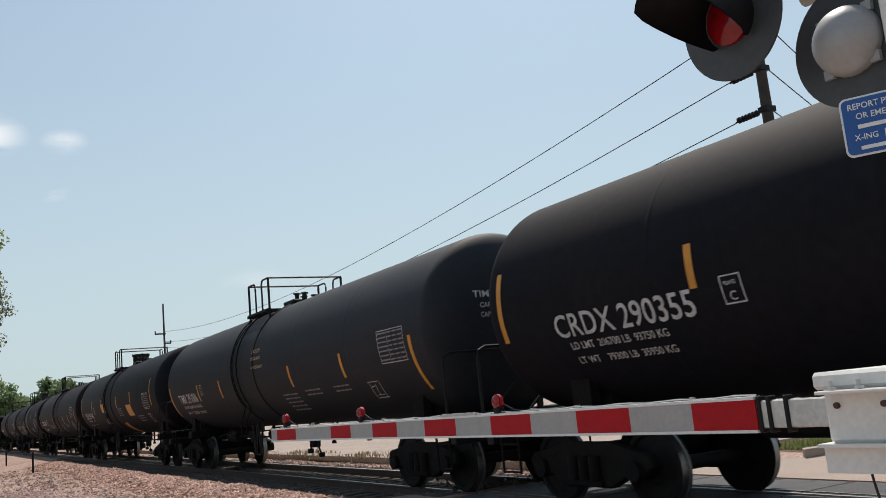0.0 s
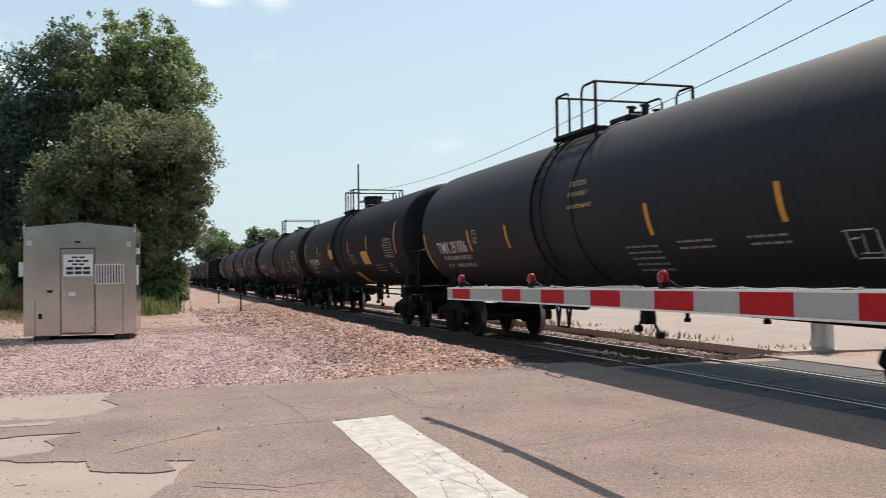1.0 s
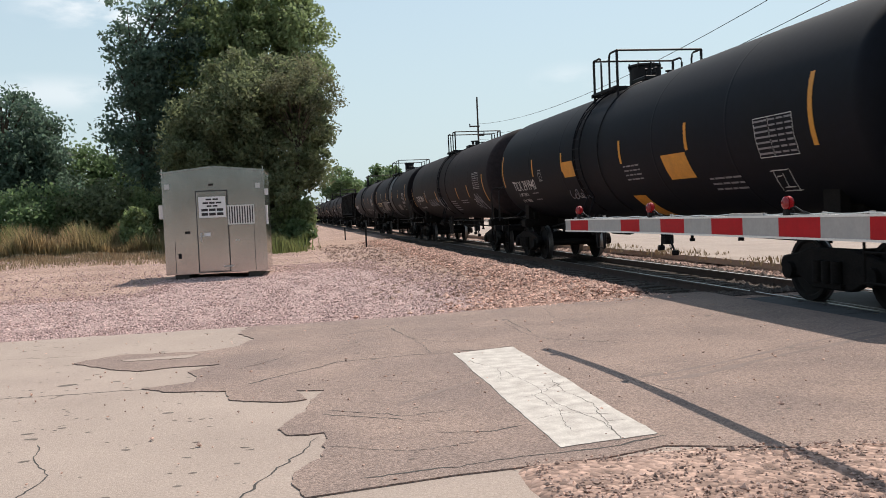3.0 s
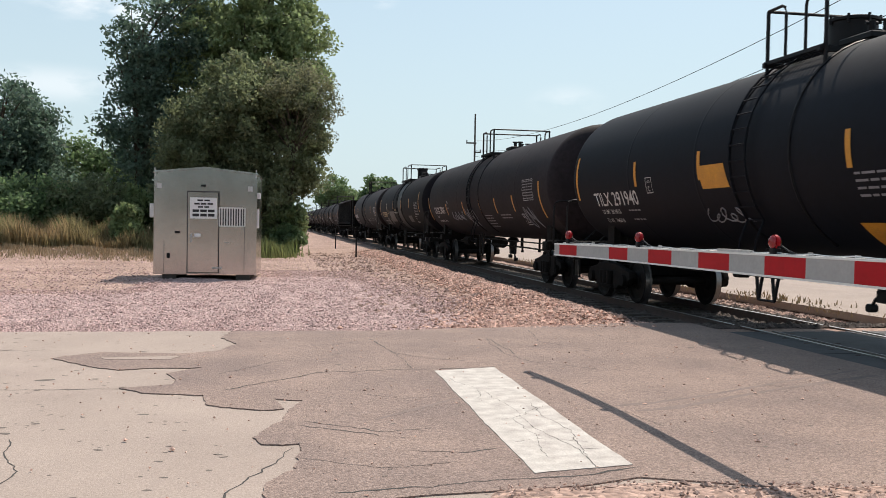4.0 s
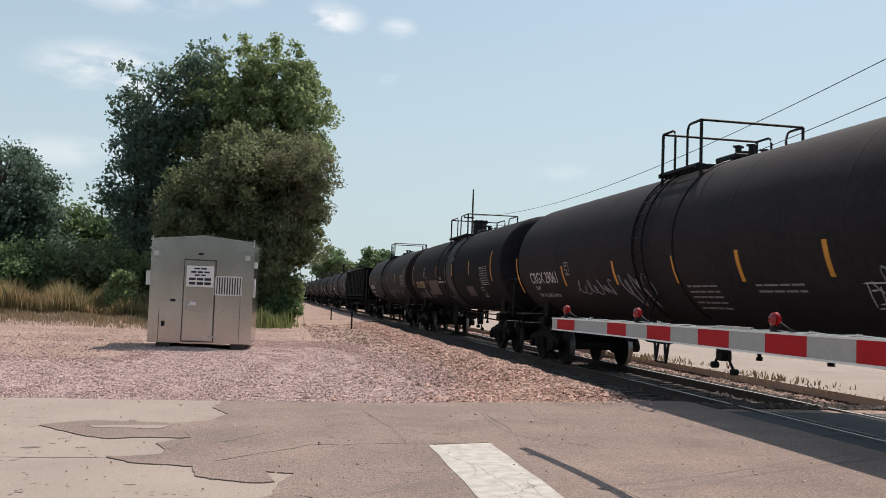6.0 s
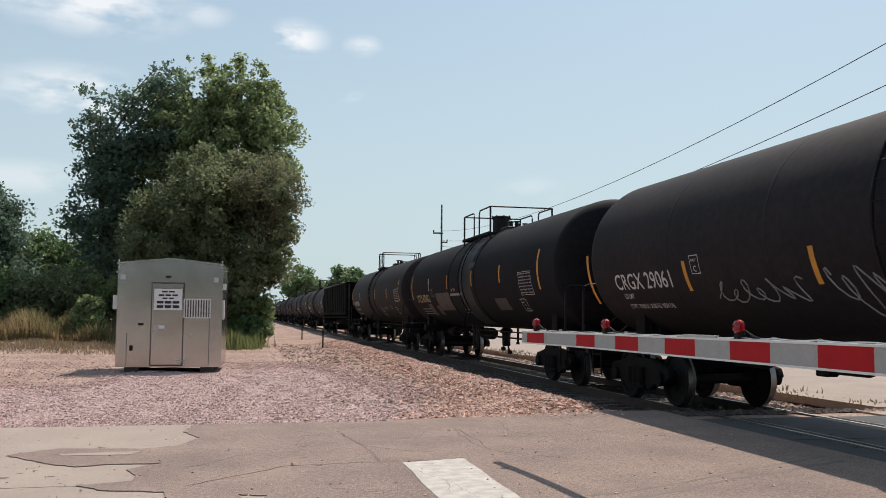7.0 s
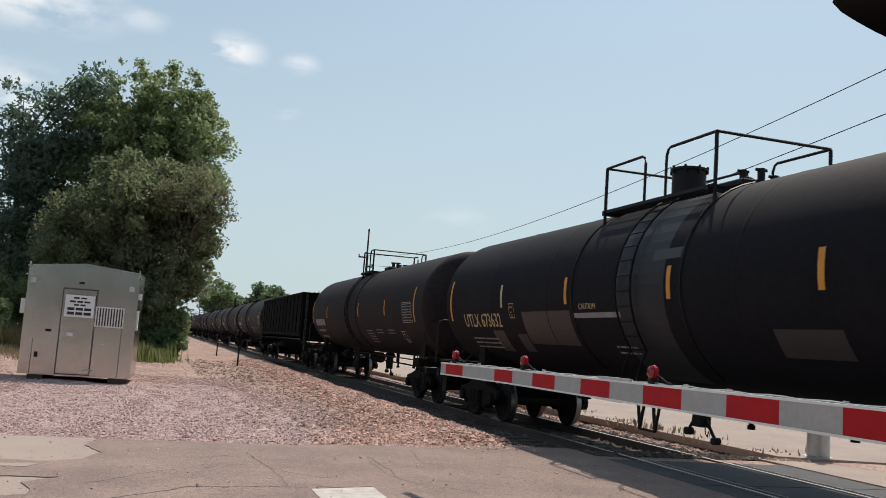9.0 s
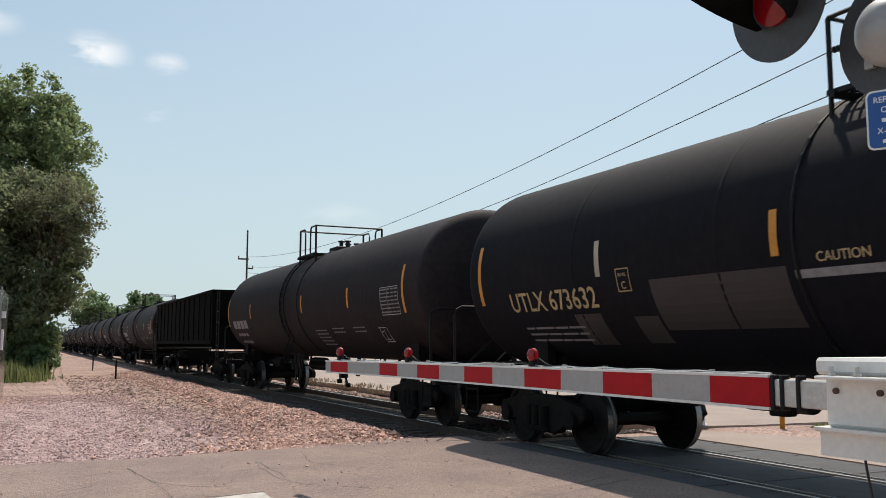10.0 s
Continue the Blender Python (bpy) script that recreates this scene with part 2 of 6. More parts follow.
M_LEAF_OLIVE = leaf_material("olive bush leaves", (0.225, 0.255, 0.135), (0.15, 0.18, 0.095))
M_LEAF_BROWN = leaf_material("dried bush leaves", (0.215, 0.215, 0.125), (0.16, 0.17, 0.095))
M_LEAF_MID = leaf_material("scrub leaves", (0.20, 0.28, 0.13), (0.125, 0.195, 0.09))
M_GRASS = leaf_material("dry grass", (0.40, 0.26, 0.155), (0.22, 0.22, 0.10))
M_STRAW = material("straw", (0.46, 0.35, 0.22), 0.9, second=(0.34, 0.26, 0.15), scale=0.8, by_island=0.25)
M_GRASS_GREEN = leaf_material("green grass", (0.15, 0.21, 0.07), (0.21, 0.21, 0.09))
M_MEADOW = material("meadow ground", (0.17, 0.14, 0.07), 0.95, second=(0.11, 0.12, 0.045), scale=0.15, bump=0.5, bump_scale=10)


# ---- shaping helpers ----
def box(bm, cx, cy, cz, sx, sy, sz, m=None, bevel=0.0):
    got = bmesh.ops.create_cube(bm, size=1.0, matrix=Matrix.LocRotScale((cx, cy, cz), None, (sx, sy, sz)))
    if bevel:
        edges = list({e for v in got["verts"] for e in v.link_edges})
        got = bmesh.ops.bevel(bm, geom=edges, offset=bevel, segments=1, affect='EDGES')
    if m is not None:
        bmesh.ops.transform(bm, matrix=m, verts=got["verts"])
    return bm


def rod(bm, a, b, r, sides=8, r2=None):
    a, b = Vector(a), Vector(b)
    d = b - a
    m = Matrix.Translation((a + b) / 2) @ d.to_track_quat('Z', 'Y').to_matrix().to_4x4()
    bmesh.ops.create_cone(bm, cap_ends=True, segments=sides, radius1=r, radius2=r if r2 is None else r2, depth=d.length, matrix=m)
    return bm


def pipe(bm, points, r, sides=7):
    """A bent pipe through the points, rings set across the bends."""
    pts = [Vector(p) for p in points]
    rings = []
    up = Vector((0.13, 0.31, 0.94))
    for i, p in enumerate(pts):
        d = (pts[min(i + 1, len(pts) - 1)] - pts[max(i - 1, 0)]).normalized()
        u = d.cross(up).normalized() if abs(d.dot(up)) < 0.98 else d.cross(Vector((1, 0, 0))).normalized()
        v = d.cross(u)
        rings.append([bm.verts.new(p + r * (math.cos(2 * math.pi * k / sides) * u + math.sin(2 * math.pi * k / sides) * v)) for k in range(sides)])
    for a, b in zip(rings, rings[1:]):
        for k in range(sides):
            bm.faces.new((a[k], a[(k + 1) % sides], b[(k + 1) % sides], b[k]))
    bm.faces.new(rings[0][::-1])
    bm.faces.new(rings[-1])
    return bm


def lathe(bm, profile, axis='Y', sides=48, centre=(0, 0, 0), closed=False):
    """Turns (along, radius) pairs round an axis."""
    c = Vector(centre)
    rings = []
    for s, r in profile:
        ring = []
        for k in range(sides):
            a = 2 * math.pi * k / sides
            u, v = r * math.cos(a), r * math.sin(a)
            ring.append(bm.verts.new(c + (Vector((u, s, v)) if axis == 'Y' else Vector((s, u, v)) if axis == 'X' else Vector((u, v, s)))))
        rings.append(ring)
    for a, b in zip(rings, rings[1:] + (rings[:1] if closed else [])):
        for k in range(sides):
            bm.faces.new((a[k], a[(k + 1) % sides], b[(k + 1) % sides], b[k]))
    if not closed:
        bm.faces.new(rings[0])
        bm.faces.new(rings[-1][::-1])
    return bm


def finish(bm, name, mat, smooth=0.0):
    bmesh.ops.recalc_face_normals(bm, faces=bm.faces)
    me = bpy.data.meshes.new(name)
    if smooth:
        for f in bm.faces:
            f.smooth = True
        for e in bm.edges:
            e.smooth = not (len(e.link_faces) == 2 and e.calc_face_angle(0) > smooth)
    bm.to_mesh(me)
    bm.free()
    for m in (mat if isinstance(mat, (list, tuple)) else (mat,)):
        me.materials.append(m)
    return me


def part(name, bm, mat, parent=None, label="", smooth=0.0, at=None):
    ob = new(name, finish(bm, name, mat, smooth) if isinstance(bm, bmesh.types.BMesh) else bm)
    if parent is not None:
        ob.parent = parent
    if at is not None:
        ob.matrix_basis = at
    if label:
        tagged(ob, label)
    return ob


def group_of(name, at=None):
    ob = new(name)
    ob.empty_display_size = 0.2
    if at is not None:
        ob.matrix_basis = at
    return ob


def mesh_from(name, verts, faces, mat):
    me = bpy.data.meshes.new(name)
    me.from_pydata([tuple(v) for v in verts], [], [tuple(f) for f in faces])
    me.materials.append(mat)
    return me


def lettering(text, size, mat):
    """Flat letters as a mesh, their left end at the origin, x to the right and y up."""
    cu = bpy.data.curves.new("letters", 'FONT')
    cu.body, cu.size, cu.resolution_u, cu.offset = text, size, 3, 0.01 * size
    ob = new("letters", cu)
    me = bpy.data.meshes.new_from_object(ob.evaluated_get(bpy.context.evaluated_depsgraph_get()))
    bpy.data.objects.remove(ob)
    bpy.data.curves.remove(cu)
    me.materials.clear()
    me.materials.append(mat)
    return me


def words_of(text, size, mat):
    """The words of a line as meshes of their own, each where it stands in the line."""
    def width(t):
        me = lettering(t, size, mat)
        w = max(v.co.x for v in me.vertices)
        bpy.data.meshes.remove(me)
        return w
    out, at = [], 0
    for word in text.split():
        at = text.index(word, at)
        me = lettering(word, size, mat)
        shift = width(text[:at] + "I") - width("I")
        for v in me.vertices:
            v.co.x += shift
        out.append(me)
        at += len(word)
    return out, max(v.co.x for me in out for v in me.vertices)


# ---- track ----
K = 0.014          # the track leans this much towards the road's near side
RAIL_Z = -0.035


def track_x(y):
    return 8.21 - K * y


def track_pose(y):
    dx = (track_x(y + 1) - track_x(y - 1)) / 2
    return pose(track_x(y), y, RAIL_Z, 0, 0, math.degrees(-math.atan(dx)))


# ---- ground ----
def sheet(name, xs, ys, height, mat, label, category, kind="structure"):
    verts, faces = [], []
    for y in ys:
        for x in xs:
            verts.append((x, y, height(x, y)))
    w = len(xs)
    for j in range(len(ys) - 1):
        for i in range(w - 1):
            faces.append((j * w + i, j * w + i + 1, (j + 1) * w + i + 1, (j + 1) * w + i))
    ob = new(name, mesh_from(name, verts, faces, mat))
    for p in ob.data.polygons:
        p.use_smooth = True
    return tagged(ob, label, category, kind=kind)


def smooth01(a, b, v):
    t = min(1.0, max(0.0, (v - a) / (b - a)))
    return t * t * (3 - 2 * t)


def ground_z(x, y):
    z = -0.06 + (0.03 * noise.noise((x * 0.5, y * 0.5, 0)) + 0.022 * noise.noise((x * 1.6, y * 0.9, 2))) * smooth01(12, 14, y)
    side = x - track_x(y)
    if y > 12.5:
        heap = smooth01(-4.2, -3.2, side) * smooth01(-1.9, -2.6, side) * smooth01(13.0, 14.2, y)
        z += -0.16 * smooth01(13, 15, y) * smooth01(-3.0, -2.0, side) * smooth01(4.2, 2.2, side) + 0.15 * heap * (0.8 + 0.5 * noise.noise((x * 0.9, y * 0.9, 4)))
    if y > 30:
        z += 0.35 * smooth01(30, 42, y) * smooth01(-3.5, -9, x)
    return z


axis_x = [-900, -400, -200, -100, -60, -40, -30] + [-25 + 0.5 * i for i in range(90)] + [21, 24, 28, 34, 45, 60, 100, 200, 400, 900]
axis_y = [-300, -100, -40, -20, -10, -5, 0, 3, 5, 7, 9, 11] + [12 + 0.5 * i for i in range(80)] + [53, 56, 60, 65, 72, 80, 95, 120, 160, 220, 320, 500, 900, 1500]
ground = sheet("ground", axis_x, axis_y, ground_z, M_GROUND, "dusty reddish soil and gravel beside the railway", "ground")

# the meadow behind the shelter
meadow = sheet("meadow_ground", [-80 + 2 * i for i in range(38)], [38 + 2 * i for i in range(17)],
               lambda x, y: ground_z(x, y) + 0.05 - 0.35 * smooth01(-8, -5, x) - 0.3 * smooth01(41.5, 39.5, y), M_MEADOW, "rough meadow ground under the scrub", "ground")


def flat_shape(name, outline, z, mat, thick=0.1, label="", category="", kind="structure", parent=None):
    bm = bmesh.new()
    f = bm.faces.new([bm.verts.new((x, y, z)) for x, y in outline])
    got = bmesh.ops.extrude_face_region(bm, geom=[f])
    low = [v for v in got["geom"] if isinstance(v, bmesh.types.BMVert)]
    bmesh.ops.translate(bm, verts=low, vec=(0, 0, -thick))
    bmesh.ops.triangulate(bm, faces=[f for f in bm.faces if len(f.verts) > 4])
    ob = part(name, bm, mat, parent)
    return tagged(ob, label, category, kind=kind) if category else ob


def ragged(points, step, size, seed):
    out = []
    for (x0, y0), (x1, y1) in zip(points, points[1:]):
        n = max(1, int(math.hypot(x1 - x0, y1 - y0) / step))
        for i in range(n):
            t = i / n
            x, y = x0 + t * (x1 - x0), y0 + t * (y1 - y0)
            out.append((x + size * noise.noise((x * 1.7, y * 1.7, seed)) + size * 0.6 * noise.noise((x * 9, y * 9, seed + 3)) + size * 0.4 * noise.noise((x * 27, y * 27, seed + 4)),
                        y + size * noise.noise((x * 1.7, y * 1.7, seed + 9)) + size * 0.6 * noise.noise((x * 9, y * 9, seed + 5)) + size * 0.4 * noise.noise((x * 27, y * 27, seed + 6))))
    out.append(points[-1])
    return out


far_edge = ragged([(4.7, 13.15), (3.6, 12.85), (1.5, 12.5), (-8, 12.45), (-40, 12.5)], 0.2, 0.09, 2.0)
concrete = flat_shape("road_concrete", [(-40, -12), (6.0, -12), (6.0, 4.4), (5.5, 12.9)] + far_edge, 0.0, M_CONCRETE, 0.2,
                      "pale worn concrete roadway with cracks", "road")
ROAD_TOP = 0.010          # the overlay lies this much over the old concrete
seam = ragged([(-0.5, 12.42), (-0.5, 12.17), (-0.58, 11.77), (-0.36, 11.12), (-0.51, 10.61), (-0.89, 10.39), (-1.78, 10.54), (-2.19, 10.15), (-1.68, 9.56), (-1.37, 9.34), (-1.06, 9.42), (-0.6, 9.42), (-0.87, 9.07),
               (-0.76, 8.78), (-0.77, 8.53), (-1.18, 8.36), (-0.89, 8.1), (-0.44, 7.97), (-0.36, 7.53), (0.02, 7.34), (0.22, 7.38), (0.16, 7.77), (0.39, 7.69), (0.24, 7.29), (0.21, 6.9), (0.07, 6.6), (0.03, 6.44),
               (0.08, 6.24), (0.21, 6.2), (0.32, 6.24), (0.31, 5.66), (0.18, 5.43), (0.13, 5.2), (0.2, 4.9)], 0.03, 0.04, 4.0)
asphalt = flat_shape("road_asphalt", [(6.62, 4.2), (6.45, 13.3), (5.2, 13.25)] + ragged([(4.7, 13.1), (3.6, 12.8), (1.5, 12.45), (-0.5, 12.42)], 0.2, 0.06, 2.0) + seam[1:] +
                     [(1.0, 5.05), (1.9, 5.12), (2.3, 5.25), (3.2, 4.9), (4.5, 4.6)], ROAD_TOP, M_ASPHALT, 0.1, "worn greyish-pink asphalt overlay with cracks", "road")
flat_shape("concrete_patch", ragged([(-1.7, 10.12), (-1.21, 10.17), (-0.88, 10.19), (-0.96, 9.96), (-1.62, 10.0), (-1.7, 10.12)], 0.06, 0.03, 5.0)[:-1], ROAD_TOP + 0.004, M_CONCRETE, 0.01, parent=asphalt)
stop_bar = flat_shape("stop_bar", ragged([(1.70, 5.38), (1.70, 9.04), (2.35, 9.22), (2.35, 5.50), (1.70, 5.38)], 0.1, 0.014, 6.0)[:-1], ROAD_TOP + 0.005, M_PAINT, 0.004,
                      "worn white stop line painted on the asphalt", "road marking")


def crack(points, width, parent, z, seed, mat=None, name="crack", wander=0.045):
    pts = ragged(points, 0.05, wander, seed)
    verts, faces = [], []
    for i, (x, y) in enumerate(pts):
        (x0, y0), (x1, y1) = pts[max(i - 1, 0)], pts[min(i + 1, len(pts) - 1)]
        d = math.hypot(x1 - x0, y1 - y0) or 1.0
        w = width * (0.35 + 1.1 * abs(noise.noise((x * 3, y * 3, seed + 7)))) * (0.15 if i in (0, len(pts) - 1) else 1)
        nx, ny = -(y1 - y0) / d * w, (x1 - x0) / d * w
        verts += [(x + nx, y + ny, z), (x - nx, y - ny, z)]
    for i in range(len(pts) - 1):
        faces.append((2 * i, 2 * i + 1, 2 * i + 3, 2 * i + 2))
    part(name, mesh_from(name, verts, faces, mat or M_CRACK), None, parent)


for k, (pts, w) in enumerate((([(-6, 8.45), (-2.17, 8.40), (-1.01, 8.34)], 0.02), ([(-1.55, 6.6), (-1.48, 6.21), (-1.30, 5.80), (-1.35, 5.3), (-1.15, 4.6)], 0.012), ([(0.29, 6.17), (0.06, 5.54), (-0.07, 5.23), (-0.3, 4.7)], 0.012),
                              ([(-4.2, 12.3), (-4.0, 10.5), (-4.4, 8.5)], 0.012), ([(-2.9, 8.3), (-3.1, 6.8), (-2.8, 5.5)], 0.010), ([(-6.5, 10.6), (-4.2, 10.9), (-2.2, 10.7)], 0.010))):
    crack(pts, w * 0.7, concrete, 0.0015, 20.0 + k)
for k, (pts, w) in enumerate((([(1.27, 11.57), (1.44, 10.32), (1.75, 9.9), (2.16, 9.65)], 0.012), ([(1.44, 10.32), (1.53, 9.14)], 0.009), ([(2.76, 11.51), (2.68, 10.26), (2.84, 9.61), (3.4, 9.0)], 0.010),
                              ([(-0.28, 8.20), (0.52, 9.03), (1.31, 9.15), (1.7, 9.1)], 0.014), ([(0.4, 6.9), (0.9, 6.5), (1.3, 6.6)], 0.008), ([(0.35, 5.9), (0.8, 5.6), (1.3, 5.7)], 0.008), ([(0.45, 10.9), (1.0, 11.2), (1.3, 11.5)], 0.008),
                              ([(3.6, 12.4), (3.4, 11.2), (3.9, 10.4)], 0.010), ([(-0.4, 9.0), (0.3, 10.0), (0.9, 10.3)], 0.010), ([(1.9, 10.7), (2.7, 10.9), (3.6, 10.6)], 0.008), ([(0.5, 5.12), (1.0, 5.2), (1.9, 5.3), (2.4, 5.45)], 0.016), ([(2.8, 11.54), (2.8, 10.8), (2.83, 10.14)], 0.014), ([(0.33, 6.81), (0.62, 6.58), (0.88, 6.39)], 0.016),
                              ([(0.9, 7.9), (1.2, 7.7), (1.6, 7.75)], 0.008), ([(1.0, 6.0), (1.4, 5.9), (1.65, 6.0)], 0.010), ([(4.4, 12.2), (4.5, 11.0), (5.1, 10.2)], 0.008), ([(2.6, 7.2), (2.9, 7.0), (3.0, 6.5)], 0.008), ([(1.75, 9.16), (2.1, 9.2), (2.4, 9.3)], 0.016))):
    crack(pts, w * 0.75, asphalt, ROAD_TOP + 0.0015, 40.0 + k)
for k, pts in enumerate(([(1.95, 7.9), (2.05, 7.2), (2.0, 6.6), (2.15, 5.9), (2.1, 5.45)], [(2.3, 7.3), (2.05, 6.9), (1.85, 6.8)], [(1.75, 6.1), (2.05, 6.2), (2.3, 6.05)], [(2.32, 5.9), (2.15, 5.9)], [(2.21, 7.44), (2.19, 6.85), (2.26, 6.4), (2.17, 5.83), (2.13, 5.61)], [(1.8, 8.6), (1.9, 8.0), (1.85, 7.5)], [(1.9, 6.9), (1.95, 6.3), (1.88, 5.7)])):
    crack(pts, 0.003, stop_bar, ROAD_TOP + 0.0065, 60.0 + k)


def fleck_mesh(name, count, place, size, z, seed):
    rng = np.random.default_rng(seed)
    p = place(rng, count)
    n = len(p)
    a = rng.uniform(-0.5, 0.5, n)
    w = size * rng.lognormal(0, 0.5, n)
    ang = np.arange(7) * 2 * np.pi / 7
    rad = rng.uniform(0.5, 1.2, (n, 7)) * w[:, None]
    vx, vy = np.cos(ang)[None] * rad * 2.0, np.sin(ang)[None] * rad
    v = np.stack([p[:, :1] + vx * np.cos(a)[:, None] - vy * np.sin(a)[:, None], p[:, 1:2] + vx * np.sin(a)[:, None] + vy * np.cos(a)[:, None], np.full((n, 7), z)], -1)
    me = bpy.data.meshes.new(name)
    me.from_pydata(v.reshape(-1, 3).tolist(), [], np.arange(n * 7).reshape(-1, 7).tolist())
    me.materials.append(M_PIT)
    return me


M_TYRE = material("tyre-darkened asphalt", (0.225, 0.168, 0.145), 0.9, second=(0.18, 0.135, 0.118), scale=3, amount=0.4, grain=0.25, bump_scale=75)
for k, (pts, wide) in enumerate((([(2.9, 7.24), (3.28, 7.33), (3.95, 7.64), (4.75, 8.08), (6.2, 8.8)], 0.05), ([(3.0, 7.02), (3.33, 7.11), (3.8, 7.35), (4.55, 7.75), (6.2, 8.5)], 0.07), ([(0.9, 6.9), (1.6, 7.6), (2.3, 8.4)], 0.05))):
    crack(pts, wide, asphalt, ROAD_TOP + 0.0007 + 0.0002 * k, 80.0 + k, M_TYRE, "tyre_mark", 0.012)
M_PIT = material("pitted concrete", (0.17, 0.14, 0.12), 0.95, scale=8)
tagged(part("pits", fleck_mesh("pits", 800, lambda rng, n: np.stack([rng.uniform(-7, -0.1, n), rng.uniform(4.2, 12.2, n)], 1), 0.0095, 0.0015, 12), None, concrete), kind="stuff")
tagged(part("pits", fleck_mesh("pits", 500, lambda rng, n: np.stack([rng.uniform(0.6, 6.2, n), rng.uniform(5.4, 12.2, n)], 1), 0.006, ROAD_TOP + 0.0015, 13), None, asphalt), kind="stuff")
# soil washed over the road's near edge
shoulder = sheet("shoulder_gravel", [1.0 + 0.1 * i for i in range(60)], [-4 + 0.25 * i for i in range(28)] + [3.0 + 0.1 * i for i in range(26)],
                 lambda x, y: -0.1 + 0.135 * smooth01(5.55 + 0.25 * noise.noise((x * 1.5, 0, 3)) - 0.14 * max(0, x - 2.2), 4.95 - 0.14 * max(0, x - 2.2), y) * smooth01(1.0, 1.5, x) + 0.015 * noise.noise((x * 3, y * 3, 1)),
                 M_GROUND, "reddish gravel shoulder washed over the road edge", "gravel")

# crossing panels, rails and ties
crossing = group_of("crossing_surface")
tagged(crossing, "dark crossing panels set between the rails", "crossing", kind="structure")
for row, (off, wide) in enumerate(((-1.28, 0.98), (-0.0, 1.2), (1.28, 0.98))):
    for j in range(4):
        y = 4.6 + 2.26 * j
        bm = bmesh.new()
        box(bm, 0, 0, -0.06, wide, 2.235, 0.12, bevel=0.012)
        part("panel", bm, M_PANEL, crossing, at=Matrix.Translation((track_x(y) + off, y, RAIL_Z + 0.002)))
for off in (-0.84, -0.655, 0.655, 0.84):
    bm = bmesh.new()
    m0, m1 = Vector((track_x(3.5) + off, 3.5, RAIL_Z + 0.004)), Vector((track_x(12.5) + off, 12.5, RAIL_Z + 0.004))
    box(bm, 0, 0, 0, 0.018, (m1 - m0).length, 0.02, Matrix.Translation((m0 + m1) / 2) @ pose(0, 0, 0, 0, 0, math.degrees(K)))
    part("panel_edge", bm, M_TREAD, crossing, "worn steel edge of the crossing panels")
bm = bmesh.new()
for off in (-1.68, -0.95, -0.5, 0.5, 0.95, 1.68):
    for j in range(17):
        y = 3.75 + 0.53 * j
        rod(bm, (track_x(y) + off, y, RAIL_Z - 0.01), (track_x(y) + off, y, RAIL_Z + 0.006), 0.04, 8)
tagged(part("lag_bolts", bm, M_RAIL, crossing, "dark lag bolts sunk in the panels"), kind="stuff")
far_apron = flat_shape("road_beyond", [(9.95, 3.2), (40, 2.0), (40, 10.2), (12.2, 10.4), (11.0, 12.6), (9.85, 13.5)], -0.025, M_CONCRETE, 0.15,
                       "pale concrete road beyond the track", "road")
far_lot = flat_shape("concrete_lot", [(10.55, 13.6), (12.6, 13.2), (60, 12.0), (60, 120), (9.2, 120)], -0.02, M_CONCRETE, 0.15, "pale beige concrete lot beyond the train", "pavement")


def rail_mesh(side):
    prof = [(-0.075, -0.17), (0.075, -0.17), (0.075, -0.155), (0.012, -0.14), (0.012, -0.04), (0.036, -0.032), (0.036, -0.004), (0.03, 0), (-0.03, 0), (-0.036, -0.004), (-0.036, -0.032), (-0.012, -0.04), (-0.012, -0.14), (-0.075, -0.155)]
    verts, faces, ids = [], [], []
    ys = [-40, -20, 0, 20, 40, 60, 75] + [80 + 8 * i for i in range(12)] + [180, 240, 320, 420]
    for y in ys:
        m = track_pose(y)
        verts += [m @ Vector((side + px, 0, pz)) for px, pz in prof]
    n = len(prof)
    for j in range(len(ys) - 1):
        for k in range(n):
            faces.append((j * n + k, j * n + (k + 1) % n, (j + 1) * n + (k + 1) % n, (j + 1) * n + k))
            ids.append(1 if k == 7 else 0)
    me = mesh_from("rail", verts, faces, M_RAIL)
    me.materials.append(M_TREAD)
    me.polygons.foreach_set("material_index", ids)
    return me


for side in (-0.755, 0.755):
    tagged(new("rail", rail_mesh(side)), "rusty steel rail with a polished running surface", "rail", "rails of the track", "structure")
tie_bm = bmesh.new()
box(tie_bm, 0, 0, 0, 2.6, 0.23, 0.18, bevel=0.012)
tie_mesh = finish(tie_bm, "tie", M_TIE)
ties = tagged(group_of("track_ties"), "dark creosoted timber ties in the ballast", "railway ties", kind="structure")
for i in range(90):
    y = 14.0 + 0.52 * i
    m = track_pose(y)
    part("tie", tie_mesh, None, ties, at=m @ Matrix.Translation((0, 0, -0.235)))


